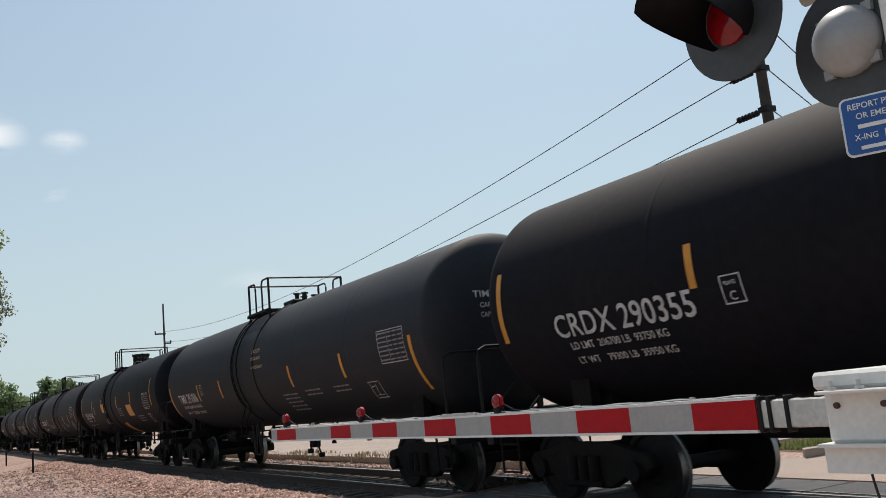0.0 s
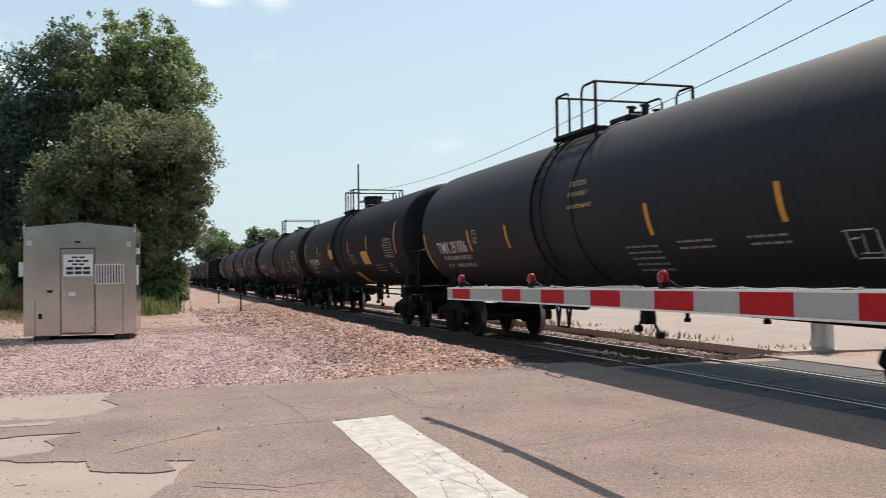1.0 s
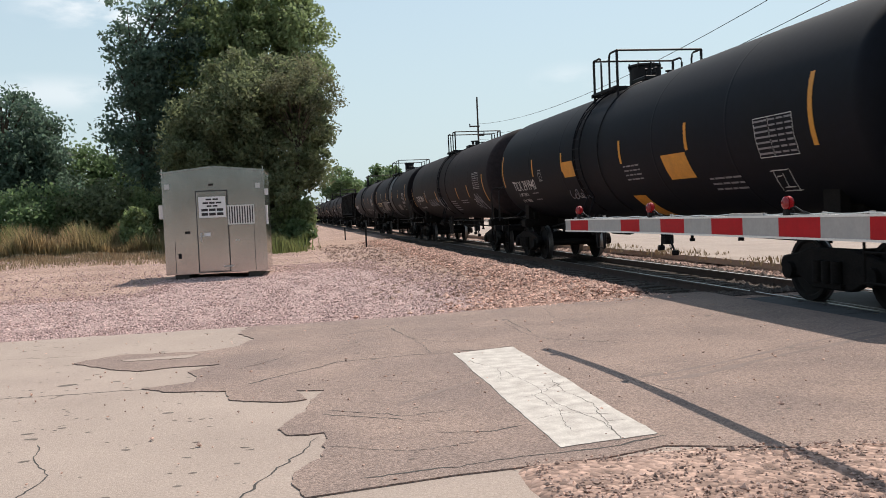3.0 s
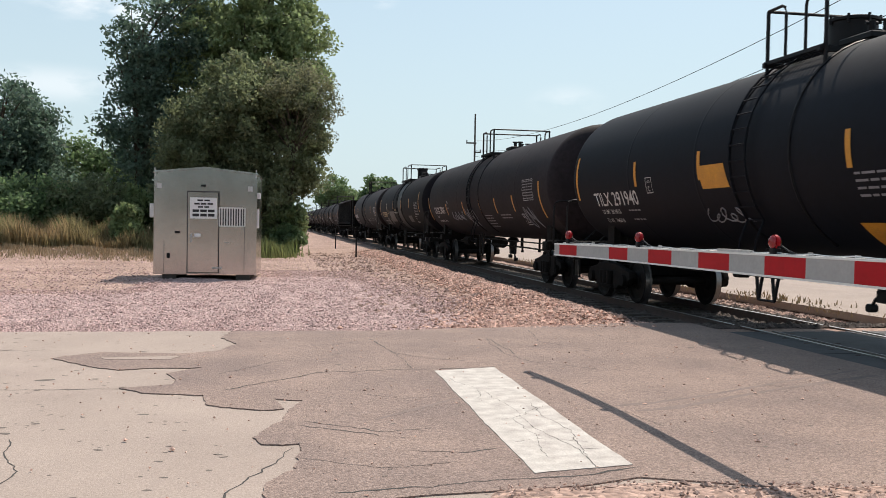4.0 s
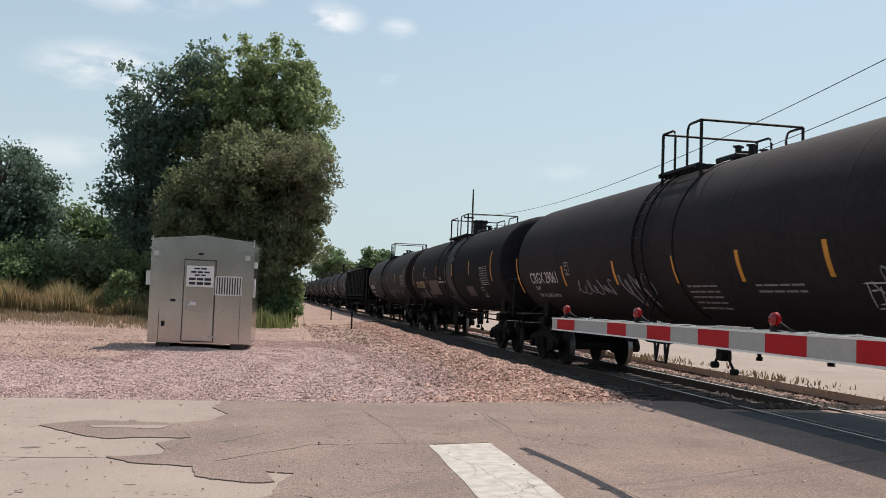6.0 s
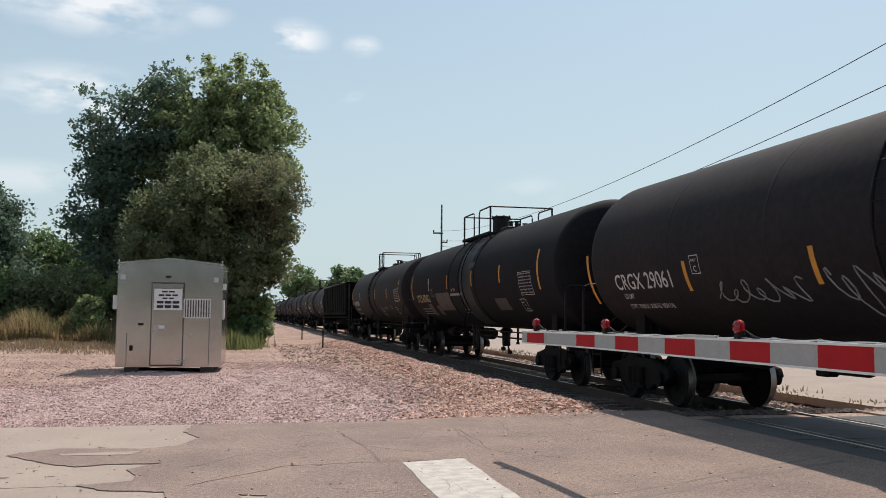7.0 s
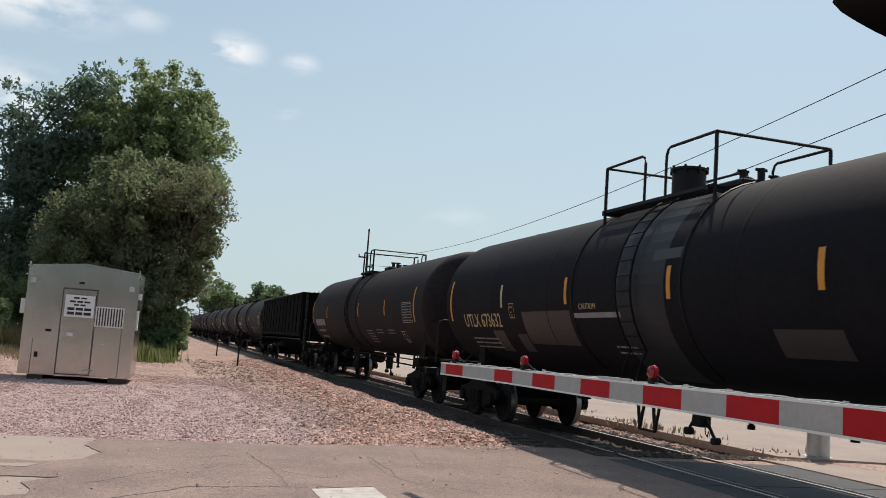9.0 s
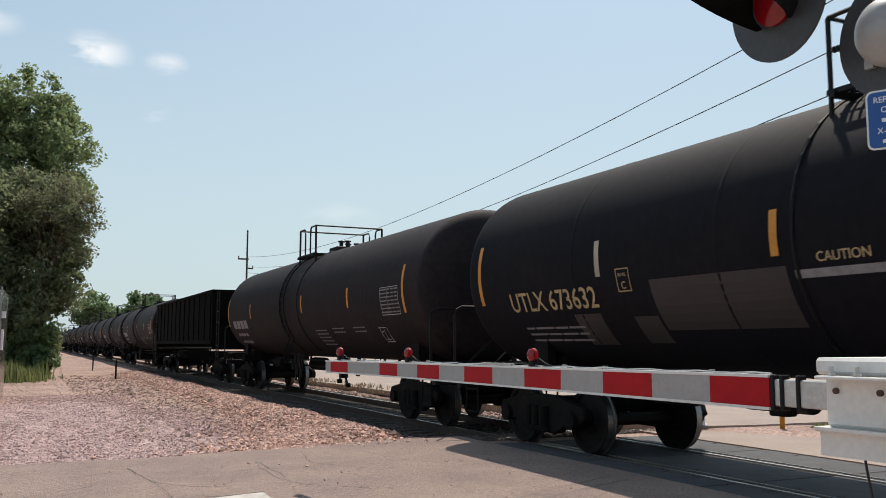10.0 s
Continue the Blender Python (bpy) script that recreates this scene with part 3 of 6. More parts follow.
def stones(name, count, place, size, mat, label, category, seed):
    """Loose stones in one mesh: squashed, turned octahedra."""
    rng = np.random.default_rng(seed)
    base = np.array([(1, 0, 0), (-1, 0, 0), (0, 1, 0), (0, -1, 0), (0, 0, 1), (0, 0, -1)], float)
    tri = np.array([(0, 2, 4), (2, 1, 4), (1, 3, 4), (3, 0, 4), (2, 0, 5), (1, 2, 5), (3, 1, 5), (0, 3, 5)])
    spots = place(rng, count)
    n = len(spots)
    a = rng.uniform(0, 2 * np.pi, n)
    s = size * rng.lognormal(0, 0.35, (n, 1)) * rng.uniform(0.6, 1.3, (n, 3)) * np.array([1, 1, 0.62])
    v = base[None] * s[:, None] + rng.normal(0, 0.16, (n, 6, 3)) * size
    ca, sa = np.cos(a)[:, None], np.sin(a)[:, None]
    v = np.stack([v[..., 0] * ca - v[..., 1] * sa, v[..., 0] * sa + v[..., 1] * ca, v[..., 2]], -1) + spots[:, None]
    f = tri[None] + (np.arange(n) * 6)[:, None, None]
    me = bpy.data.meshes.new(name)
    me.from_pydata(v.reshape(-1, 3).tolist(), [], f.reshape(-1, 3).tolist())
    me.materials.append(mat)
    return tagged(new(name, me), label, category, kind="stuff")


def pad_spots(rng, count):
    d = 12.6 + 16 * rng.random(count) ** 1.7
    x = rng.uniform(-14, 6.0, count)
    keep = (x < np.array([track_x(v) for v in d]) - 3.6 - 0.12 * (d - 12.6) + rng.normal(0, 0.35, count)) & ~((x > -3.3) & (x < -0.5) & (d > 24.2) & (d < 27))
    keep &= ~((x < -3.3) & (d > 20) & (rng.random(count) > 0.15))
    x, d = x[keep], d[keep]
    return np.array([(p, q, ground_z(p, q) + r) for p, q, r in zip(x, d, rng.uniform(0.02, 0.04, len(x)))])


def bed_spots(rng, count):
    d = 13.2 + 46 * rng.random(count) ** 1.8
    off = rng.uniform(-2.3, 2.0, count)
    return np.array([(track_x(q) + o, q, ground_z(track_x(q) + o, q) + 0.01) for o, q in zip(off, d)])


def heap_spots(rng, count):
    d = 12.75 + 34 * rng.random(count) ** 1.8
    off = -3.05 - 0.75 * np.clip((18.5 - d) / 5.0, 0, 1) + (0.42 + 0.4 * np.clip((18.5 - d) / 5.0, 0, 1)) * rng.standard_normal(count)
    return np.array([(track_x(q) + o, q, ground_z(track_x(q) + o, q) + h) for o, q, h in zip(off, d, rng.uniform(0.0, 0.06, count)) if o < -2.0])


pad = sheet("gravel_pad", [-16 + 0.5 * i for i in range(43)], [12.3 + 0.5 * i for i in range(30)],
            lambda x, y: ground_z(x, y) + 0.03 - 0.2 * smooth01(3.2 - 0.12 * (y - 12.5), 4.6 - 0.12 * (y - 12.5), x) - 0.15 * smooth01(25, 27, y) - 0.15 * smooth01(-2.5, -4.0, x) * smooth01(18.6, 20.4, y + 0.8 * noise.noise((x * 0.5, y * 0.5, 8))), M_GRAVEL, "pink crushed quartzite gravel pad", "gravel")
stones("gravel", 95000, pad_spots, 0.019, M_STONE, "loose pink quartzite gravel on the pad", "gravel", 3)
stones("shoulder_stones", 15000, lambda rng, n: np.array([(a, q, 0.038) for a, q in zip(rng.uniform(1.4, 6.5, n), 5.2 - 3.2 * rng.random(n) ** 0.8) if q < 5.1 - 0.14 * max(0, a - 2.2)]), 0.0105, M_SHOULDER, "loose tan gravel on the shoulder", "gravel", 6)
stones("road_pebbles", 500, lambda rng, n: np.stack([rng.uniform(-4, 6.3, n), rng.uniform(5.0, 12.6, n), np.full(n, ROAD_TOP + 0.006)], 1), 0.009, M_BALLAST, "small stones scattered on the road", "pebbles", 8)
stones("soil_stones", 9000, lambda rng, n: np.array([(a, q, ground_z(a, q) + 0.005) for a, q in zip(rng.uniform(-18, 5.5, n), 17 + 22 * rng.random(n)) if a < track_x(q) - 2.6 and not (-3.3 < a < -0.5 and 23.8 < q < 26.5)]), 0.022, M_STONE, "stones scattered in the soil behind the pad", "gravel", 16)
stones("soil_clods", 1500, lambda rng, n: np.array([(track_x(q) + o, q, ground_z(track_x(q) + o, q) + 0.01) for o, q in zip(rng.uniform(-6.5, -3.4, n), 15 + 30 * rng.random(n) ** 1.4)]), 0.05, M_GROUND, "dry clods of soil beside the ballast", "soil", 19)
# bed stones carry the train's shade in their dark colour
stones("ballast", 22000, bed_spots, 0.042, M_BED, "ballast stones between the rails, darkened in colour for the train's shade", "ballast", 4)
stones("verge_stones", 1800, lambda rng, n: np.array([(track_x(q) + o, q, ground_z(track_x(q) + o, q) + 0.02) for o, q in zip(rng.uniform(1.9, 2.7, n), 13.0 + 22 * rng.random(n) ** 1.8)]), 0.03, M_SHOULDER, "tan stones along the far side of the track", "ballast", 15)
stones("ballast_heap", 36000, heap_spots, 0.029, M_BALLAST, "coarse orange ballast stones heaped beside the track", "ballast", 14)


# ---- tank car ----
R_TANK, Z_TANK, HALF = 1.47, 2.60, 8.42
HEAD = 0.46
DY = 0.4          # the flank marks are set out from a point this far from the middle


def wrap(me, y0, z0, side=-1, r=R_TANK + 0.012):
    """Bends flat letters on to the tank's flank: x runs along the car, y round the shell, from a place at height z0."""
    a0 = math.asin((z0 - Z_TANK) / R_TANK)
    for v in me.vertices:
        a = a0 + v.co.y / R_TANK
        y = DY + (y0 - v.co.x if side < 0 else y0 + v.co.x)
        v.co = (side * r * math.cos(a), y, Z_TANK + r * math.sin(a))
    return me


def curved_patch(y0, y1, z0, z1, r=R_TANK + 0.006, rows=6, mat=M_YELLOW, name="tape", slant=0.0):
    a0, a1 = (math.asin((z - Z_TANK) / R_TANK) for z in (z0, z1))
    verts, faces = [], []
    for i in range(rows + 1):
        a = a0 + (a1 - a0) * i / rows
        s = slant * i / rows
        for y in (y0 + s + DY, y1 + s + DY):
            verts.append((-r * math.cos(a), y, Z_TANK + r * math.sin(a)))
    for i in range(rows):
        faces.append((2 * i, 2 * i + 1, 2 * i + 3, 2 * i + 2))
    return mesh_from(name, verts, faces, mat)


def make_tank(half):
    bm = bmesh.new()
    prof = []
    head = HEAD
    for i in range(15):
        a = math.pi / 2 * i / 14
        prof.append((-half - head * math.cos(a), max(0.01, R_TANK * math.sin(a) ** 0.8)))
    k = len(prof) - 1
    prof += [(-half + 0.04, R_TANK)]
    for y in (-5.4, -2.7, 2.7, 5.4):
        prof += [(y - 0.05, R_TANK), (y - 0.03, R_TANK), (y - 0.012, R_TANK + 0.004), (y + 0.012, R_TANK + 0.004), (y + 0.03, R_TANK), (y + 0.05, R_TANK)]
    prof = prof + [(half - 0.04, R_TANK)] + [(-y, r) for y, r in prof[k::-1]]
    lathe(bm, prof, 'Y', 72, (0, 0, Z_TANK))
    return finish(bm, "tank", M_TANK, radians(50))


def make_wheel_meshes():
    bm = bmesh.new()
    lathe(bm, [(-0.065, 0.10), (-0.07, 0.16), (-0.03, 0.2), (-0.025, 0.36), (-0.06, 0.39), (-0.065, 0.445), (-0.05, 0.457), (0.045, 0.46), (0.05, 0.485), (0.072, 0.488), (0.075, 0.40), (0.035, 0.36), (0.03, 0.2), (0.09, 0.15), (0.09, 0.1)], 'X', 36)
    wheel = finish(bm, "wheel", (M_WHEEL, M_TREAD), radians(35))
    for p in wheel.polygons:
        c = p.center
        rr = math.hypot(c.y, c.z)
        if rr > 0.452:
            p.material_index = 1
    bm = bmesh.new()
    rod(bm, (-1.08, 0, 0), (1.08, 0, 0), 0.085, 14)
    axle = finish(bm, "axle", M_WHEEL, radians(35))
    return wheel, axle


WHEEL_MESH, AXLE_MESH = make_wheel_meshes()
TANK_MESH, TANK_SHORT = make_tank(HALF), make_tank(8.3)


def side_frame_mesh():
    bm = bmesh.new()
    prof = [(-1.18, 0.50), (-1.12, 0.64), (-0.75, 0.70), (-0.42, 0.78), (0.42, 0.78), (0.75, 0.70), (1.12, 0.64), (1.18, 0.50), (0.95, 0.36), (0.72, 0.38), (0.42, 0.24), (-0.42, 0.24), (-0.72, 0.38), (-0.95, 0.36)]
    f = bm.faces.new([bm.verts.new((-0.07, y, z)) for y, z in prof])
    got = bmesh.ops.extrude_face_region(bm, geom=[f])
    bmesh.ops.translate(bm, verts=[v for v in got["geom"] if isinstance(v, bmesh.types.BMVert)], vec=(0.14, 0, 0))
    bmesh.ops.bevel(bm, geom=list(bm.edges), offset=0.02, segments=1, affect='EDGES')
    for y in (-0.889, 0.889):
        rod(bm, (-0.14, y, 0.457), (0.1, y, 0.457), 0.12, 14)
    for y in (-0.2, 0.0, 0.2):
        for x in (-0.05, 0.07):
            rod(bm, (x - 0.06, y, 0.34), (x - 0.06, y, 0.62), 0.075, 10)
    box(bm, -0.02, 0, 0.30, 0.22, 0.62, 0.06)
    return finish(bm, "side_frame", M_TRUCK, radians(40))


SIDE_FRAME = side_frame_mesh()
SPRING_PLANK = finish(box(box(bmesh.new(), 0, 0, 0.62, 1.9, 0.36, 0.24, bevel=0.03), 0, 0, 0.36, 1.7, 0.5, 0.06), "bolster", M_TRUCK)


def brake_beam_mesh():
    bm = bmesh.new()
    for s in (-1, 1):
        rod(bm, (-0.8, s * 0.36, 0.42), (0.8, s * 0.36, 0.42), 0.035, 6)
        for x in (-0.76, 0.76):
            box(bm, x, s * 0.42, 0.45, 0.09, 0.07, 0.3)
    return finish(bm, "brake_beam", M_TRUCK)


BRAKE_BEAM = brake_beam_mesh()


def make_truck(parent, y):
    truck = part("truck", SPRING_PLANK.copy(), None, parent, "grimy cast-steel two-axle truck", at=Matrix.Translation((0, y, 0)))
    for x in (-1.0, 1.0):
        part("side_frame", SIDE_FRAME, None, truck, at=Matrix.Translation((x, 0, 0)) @ pose(0, 0, 0, 0, 0, 180 if x > 0 else 0))
    part("brake_beam", BRAKE_BEAM, None, truck)
    for yy in (-0.889, 0.889):
        bm = bmesh.new()
        bm.from_mesh(AXLE_MESH)
        bm.from_mesh(WHEEL_MESH)
        n = len(bm.verts) - len(WHEEL_MESH.vertices)
        bm.verts.ensure_lookup_table()
        for v in bm.verts[n:]:
            v.co.x -= 0.755
        k = len(bm.verts)
        bm.from_mesh(WHEEL_MESH)
        bm.verts.ensure_lookup_table()
        for v in bm.verts[k:]:
            v.co = (0.755 - v.co.x, -v.co.y, v.co.z)
        me = WHEELSET.get("mesh")
        if me is None:
            me = bpy.data.meshes.new("wheelset")
            bm.to_mesh(me)
            me.materials.append(M_WHEEL)
            me.materials.append(M_TREAD)
            WHEELSET["mesh"] = me
        bm.free()
        part("wheelset", me, None, truck, at=Matrix.Translation((0, yy, 0.457)))
    return truck


WHEELSET = {}


def make_car(hatch=True, deck=1.5, deck_y=0.0, short=False, trucks=(-7.3, 7.3)):
    """A black tank car on two trucks; its origin lies on the rails under its middle, y along the track."""
    car = group_of("tank_car")
    tank = part("tank", TANK_SHORT if short else TANK_MESH, None, car, "long black cylindrical tank")
    # stub sills, bolsters and saddles
    for s in (-1, 1):
        bm = bmesh.new()
        box(bm, 0, s * 7.55, 0.98, 0.34, 3.0, 0.34, bevel=0.02)
        ty = trucks[(s + 1) // 2]
        box(bm, 0, ty, 1.02, 2.3, 0.42, 0.22, bevel=0.03)
        for x in (-0.95, 0.95):
            box(bm, x, ty, 1.38, 0.14, 0.36, 0.62)
        box(bm, 0, ty, 1.2, 1.5, 0.5, 0.3)
        part("sill", bm, M_TRUCK, car)
        bm = bmesh.new()
        box(bm, 0, s * 8.95, 0.86, 2.75, 0.16, 0.16, bevel=0.01)
        box(bm, 0, s * 8.55, 1.17, 2.7, 0.75, 0.035)
        part("end_platform", bm, M_BLACK, car)
        bm = bmesh.new()
        box(bm, 0, s * 9.15, 0.86, 0.2, 0.5, 0.2, bevel=0.03)
        box(bm, 0.03, s * 9.38, 0.86, 0.28, 0.16, 0.3, bevel=0.05)
        part("coupler", bm, M_TRUCK, car)
        bm = bmesh.new()
        y = s * 8.96
        pipe(bm, [(-1.44, y, 1.1), (-1.44, y, 1.98), (-1.41, y, 2.08), (-1.31, y, 2.13), (1.31, y, 2.13), (1.41, y, 2.08), (1.44, y, 1.98), (1.44, y, 1.1)], 0.022, 6)
        box(bm, 0.25, y, 1.62, 0.09, 0.05, 0.98)
        for e in (-0.75, 1.25):
            pipe(bm, [(0.25, y, 1.98), (e, y, 1.12)], 0.02, 6)
        part("end_rail", bm, M_BLACK, car)
        y = s * 8.55
        for x in (-1.32, 1.32):
            bm = bmesh.new()
            for z in (0.42, 0.78):
                pipe(bm, [(x, y - 0.2, z), (x, y + 0.2, z)], 0.016, 6)
            for dy in (-0.2, 0.2):
                pipe(bm, [(x, y + dy, 0.40), (x, y + dy, 1.16)], 0.018, 6)
            part("sill_step", bm, M_TRUCK, car)
        make_truck(car, trucks[(s + 1) // 2])
    # top platform and railings round the manway
    deck_y += DY
    lo, hi = deck_y - deck / 2, deck_y + deck / 2
    for x in (-0.78, 0.78):
        bm = bmesh.new()
        for e in (-0.21, 0.21):
            box(bm, x + e, deck_y, 3.93, 0.025, deck + 0.02, 0.05)
        for e in (-0.105, 0.0, 0.105):
            box(bm, x + e, deck_y, 3.935, 0.012, deck, 0.03)
        for i in range(int(deck / 0.1)):
            box(bm, x, deck_y - deck / 2 + 0.05 + 0.1 * i, 3.937, 0.4, 0.028, 0.02)
        for e in (-0.5, 0.5):
            box(bm, x * 0.75, deck_y + e * deck * 0.95, 3.90, 0.9, 0.06, 0.07)
        part("walkway", bm, M_BLACK, car, "grated steel walkway")
    top = 4.69
    gap = 0.30 if deck > 2 else 0.24
    for x in (-0.95, 0.95):
        for end, s in ((lo, -1), (hi, 1)):
            bm = bmesh.new()
            pipe(bm, [(x, end, 3.45), (x, end, top - 0.01)], 0.028, 6)
            q = deck_y + s * gap
            pipe(bm, [(x, end, top), (x, q + s * 0.1, top), (x, q + s * 0.04, top - 0.03), (x, q, top - 0.12), (x, q, 3.93)], 0.022, 6)
            part("side_railing", bm, M_BLACK, car)
    for y in (lo, hi):
        bm = bmesh.new()
        pipe(bm, [(-0.95, y, top), (0.95, y, top)], 0.022, 6)
        part("end_railing", bm, M_BLACK, car)
    if hatch:
        bm = bmesh.new()
        hr, ht = (0.33, -0.14) if deck < 2 else (0.27, 0.0)
        lathe(bm, [(3.98, hr), (4.58 + ht, hr), (4.59 + ht, hr + 0.03), (4.63 + ht, hr + 0.03), (4.65 + ht, hr - 0.04)], 'Z', 24, (0, deck_y + (0.1 if deck < 2 else 0.55), 0))
        for k in range(8):
            a = radians(45 * k)
            rod(bm, ((hr + 0.02) * math.cos(a), deck_y + (0.1 if deck < 2 else 0.55) + (hr + 0.02) * math.sin(a), 4.54 + ht), ((hr + 0.02) * math.cos(a), deck_y + (0.1 if deck < 2 else 0.55) + (hr + 0.02) * math.sin(a), 4.66 + ht), 0.02, 6)
        part("manway", bm, M_BLACK, car, "round black manway housing", radians(40))
    oy = deck_y - deck / 2 + 0.4
    part("valve_plate", box(bmesh.new(), 0, oy - 0.2 if deck < 2 else oy + 0.1, 4.09, 0.8, 0.7, 0.1, bevel=0.02), M_BLACK, car)
    oy += 0.4 if deck < 2 else 0.7
    for dx, dy, h in ((0.1, -0.4, 0.16), (-0.18, -0.65, 0.2), (0.2, -0.85, 0.13), (-0.1, -0.95, 0.18)):
        bm = bmesh.new()
        rod(bm, (dx, oy + dy, 4.1), (dx, oy + dy, 4.12 + h), 0.055, 10)
        rod(bm, (dx - 0.09, oy + dy, 4.1 + h), (dx + 0.09, oy + dy, 4.1 + h), 0.025, 6)
        part("valve", bm, M_BLACK, car)
    # side ladders
    for s in (-1, 1):
        bm = bmesh.new()
        arc = [(s * (R_TANK + 0.07) * math.cos(a), Z_TANK + (R_TANK + 0.07) * math.sin(a)) for a in [radians(-38 + 8.5 * i) for i in range(13)]]
        ly = deck_y - 0.2 if deck > 2 else hi - 0.25
        for y in (ly - 0.22, ly + 0.22):
            pipe(bm, [(s * 1.35, y, 1.0), (s * 1.33, y, 1.35)] + [(x, y, z) for x, z in arc], 0.018, 5)
        for i in range(0, 13, 1):
            x, z = arc[i]
            rod(bm, (x, ly - 0.22, z), (x, ly + 0.22, z), 0.012, 5)
        part("ladder", bm, M_TANK, car)
        for y in (lo - 0.06, hi + 0.06):
            bm = bmesh.new()
            pipe(bm, [((s * (R_TANK + 0.006)) * math.cos(radians(a)), y, Z_TANK + (R_TANK + 0.006) * math.sin(radians(a))) for a in range(-60, 78, 8)], 0.022, 5)
            part("tank_band", bm, M_BLACK, car)
    # underside gear
    bm = bmesh.new()
    lathe(bm, [(0.72, 0.05), (0.74, 0.13), (0.95, 0.13), (0.98, 0.2), (1.05, 0.2), (1.15, 0.1)], 'Z', 16)
    box(bm, 0, 0, 0.66, 0.2, 0.24, 0.18, bevel=0.02)
    rod(bm, (0, 0.45, 0.84), (0, -0.3, 0.84), 0.04, 8)
    pipe(bm, [(0, 0.1, 0.68), (0, 0.25, 0.6), (0, 0.32, 0.5)], 0.025, 6)
    pipe(bm, [(0, -0.1, 0.7), (0, -0.24, 0.55), (0, -0.36, 0.42)], 0.025, 6)
    rod(bm, (-0.06, 0.32, 0.48), (0.06, 0.32, 0.48), 0.06, 10)
    rod(bm, (-0.06, -0.38, 0.4), (0.06, -0.38, 0.4), 0.055, 10)
    pipe(bm, [(0.03, -0.05, 0.62), (0.03, -0.07, 0.48), (0.03, -0.11, 0.44), (0.03, -0.15, 0.52)], 0.01, 5)
    part("bottom_outlet", bm, M_BLACK, car)
    bm = bmesh.new()
    rod(bm, (-0.55, 4.1, 0.92), (-0.55, 4.9, 0.92), 0.16, 14)
    rod(bm, (-0.55, 3.2, 0.92), (-0.55, 4.1, 0.92), 0.025, 6)
    part("brake_cylinder", bm, M_TRUCK, car)
    bm = bmesh.new()
    rod(bm, (0.5, 3.3, 0.88), (0.5, 4.3, 0.88), 0.2, 14)
    part("air_reservoir", bm, M_TRUCK, car)
    bm = bmesh.new()
    box(bm, -0.6, 2.7, 0.9, 0.18, 0.25, 0.3, bevel=0.02)
    part("brake_valve", bm, M_TRUCK, car)
    for y, low in ((-1.18, 0.72), (-3.1, 0.78)):
        bm = bmesh.new()
        rod(bm, (0, y, low), (0, y, 1.2), 0.035, 8)
        rod(bm, (0, y, low - 0.06), (0, y, low), 0.055, 8)
        part("drain_pipe", bm, M_TRUCK, car)
    bm = bmesh.new()
    pipe(bm, [(-0.35, 7.0, 0.9), (-0.45, 5.5, 1.0), (-0.45, 1.0, 1.05), (-0.45, -5.5, 1.02), (-0.35, -7.0, 0.9)], 0.022, 6)
    part("brake_pipe", bm, M_BLACK, car)
    bm = bmesh.new()
    pipe(bm, [(-0.3, 6.2, 0.8), (-0.32, 4.9, 0.86), (-0.32, 3.0, 0.87), (-0.32, -3.0, 0.85), (-0.3, -6.2, 0.8)], 0.028, 6)
    for y in (4.6, 2.0, -2.2, -4.8):
        box(bm, -0.32, y, 1.0, 0.05, 0.06, 0.3)
    box(bm, -0.32, 0.9, 0.86, 0.06, 0.9, 0.07, bevel=0.01)
    part("brake_rod", bm, M_TRUCK, car)
    bm = bmesh.new()
    for y in (ly + 0.2, ly - 0.22):
        pipe(bm, [(-1.0, y + 0.17, 1.25), (-1.02, y, 0.5)], 0.026, 6)
        pipe(bm, [(-1.0, y - 0.17, 1.25), (-1.02, y, 0.5)], 0.026, 6)
    pipe(bm, [(-1.02, ly + 0.2, 0.5), (-1.02, ly - 0.22, 0.5)], 0.02, 6)
    part("stirrup", bm, M_BLACK, car)
    return car


def head_letters(car, text, size, x, z, half, mat, wide):
    """Letters on the tank's end, which bulges."""
    got, full = words_of(text, size, mat)
    for me in got:
        for v in me.vertices:
            px, pz = x + v.co.x * wide / full, z + v.co.y
            a = math.asin(min(1.0, (math.hypot(px, pz) / R_TANK) ** (1 / 0.8)))
            v.co = (px, -(half + HEAD * math.cos(a)) - 0.012, Z_TANK + pz)
        part("lettering", me, None, car)


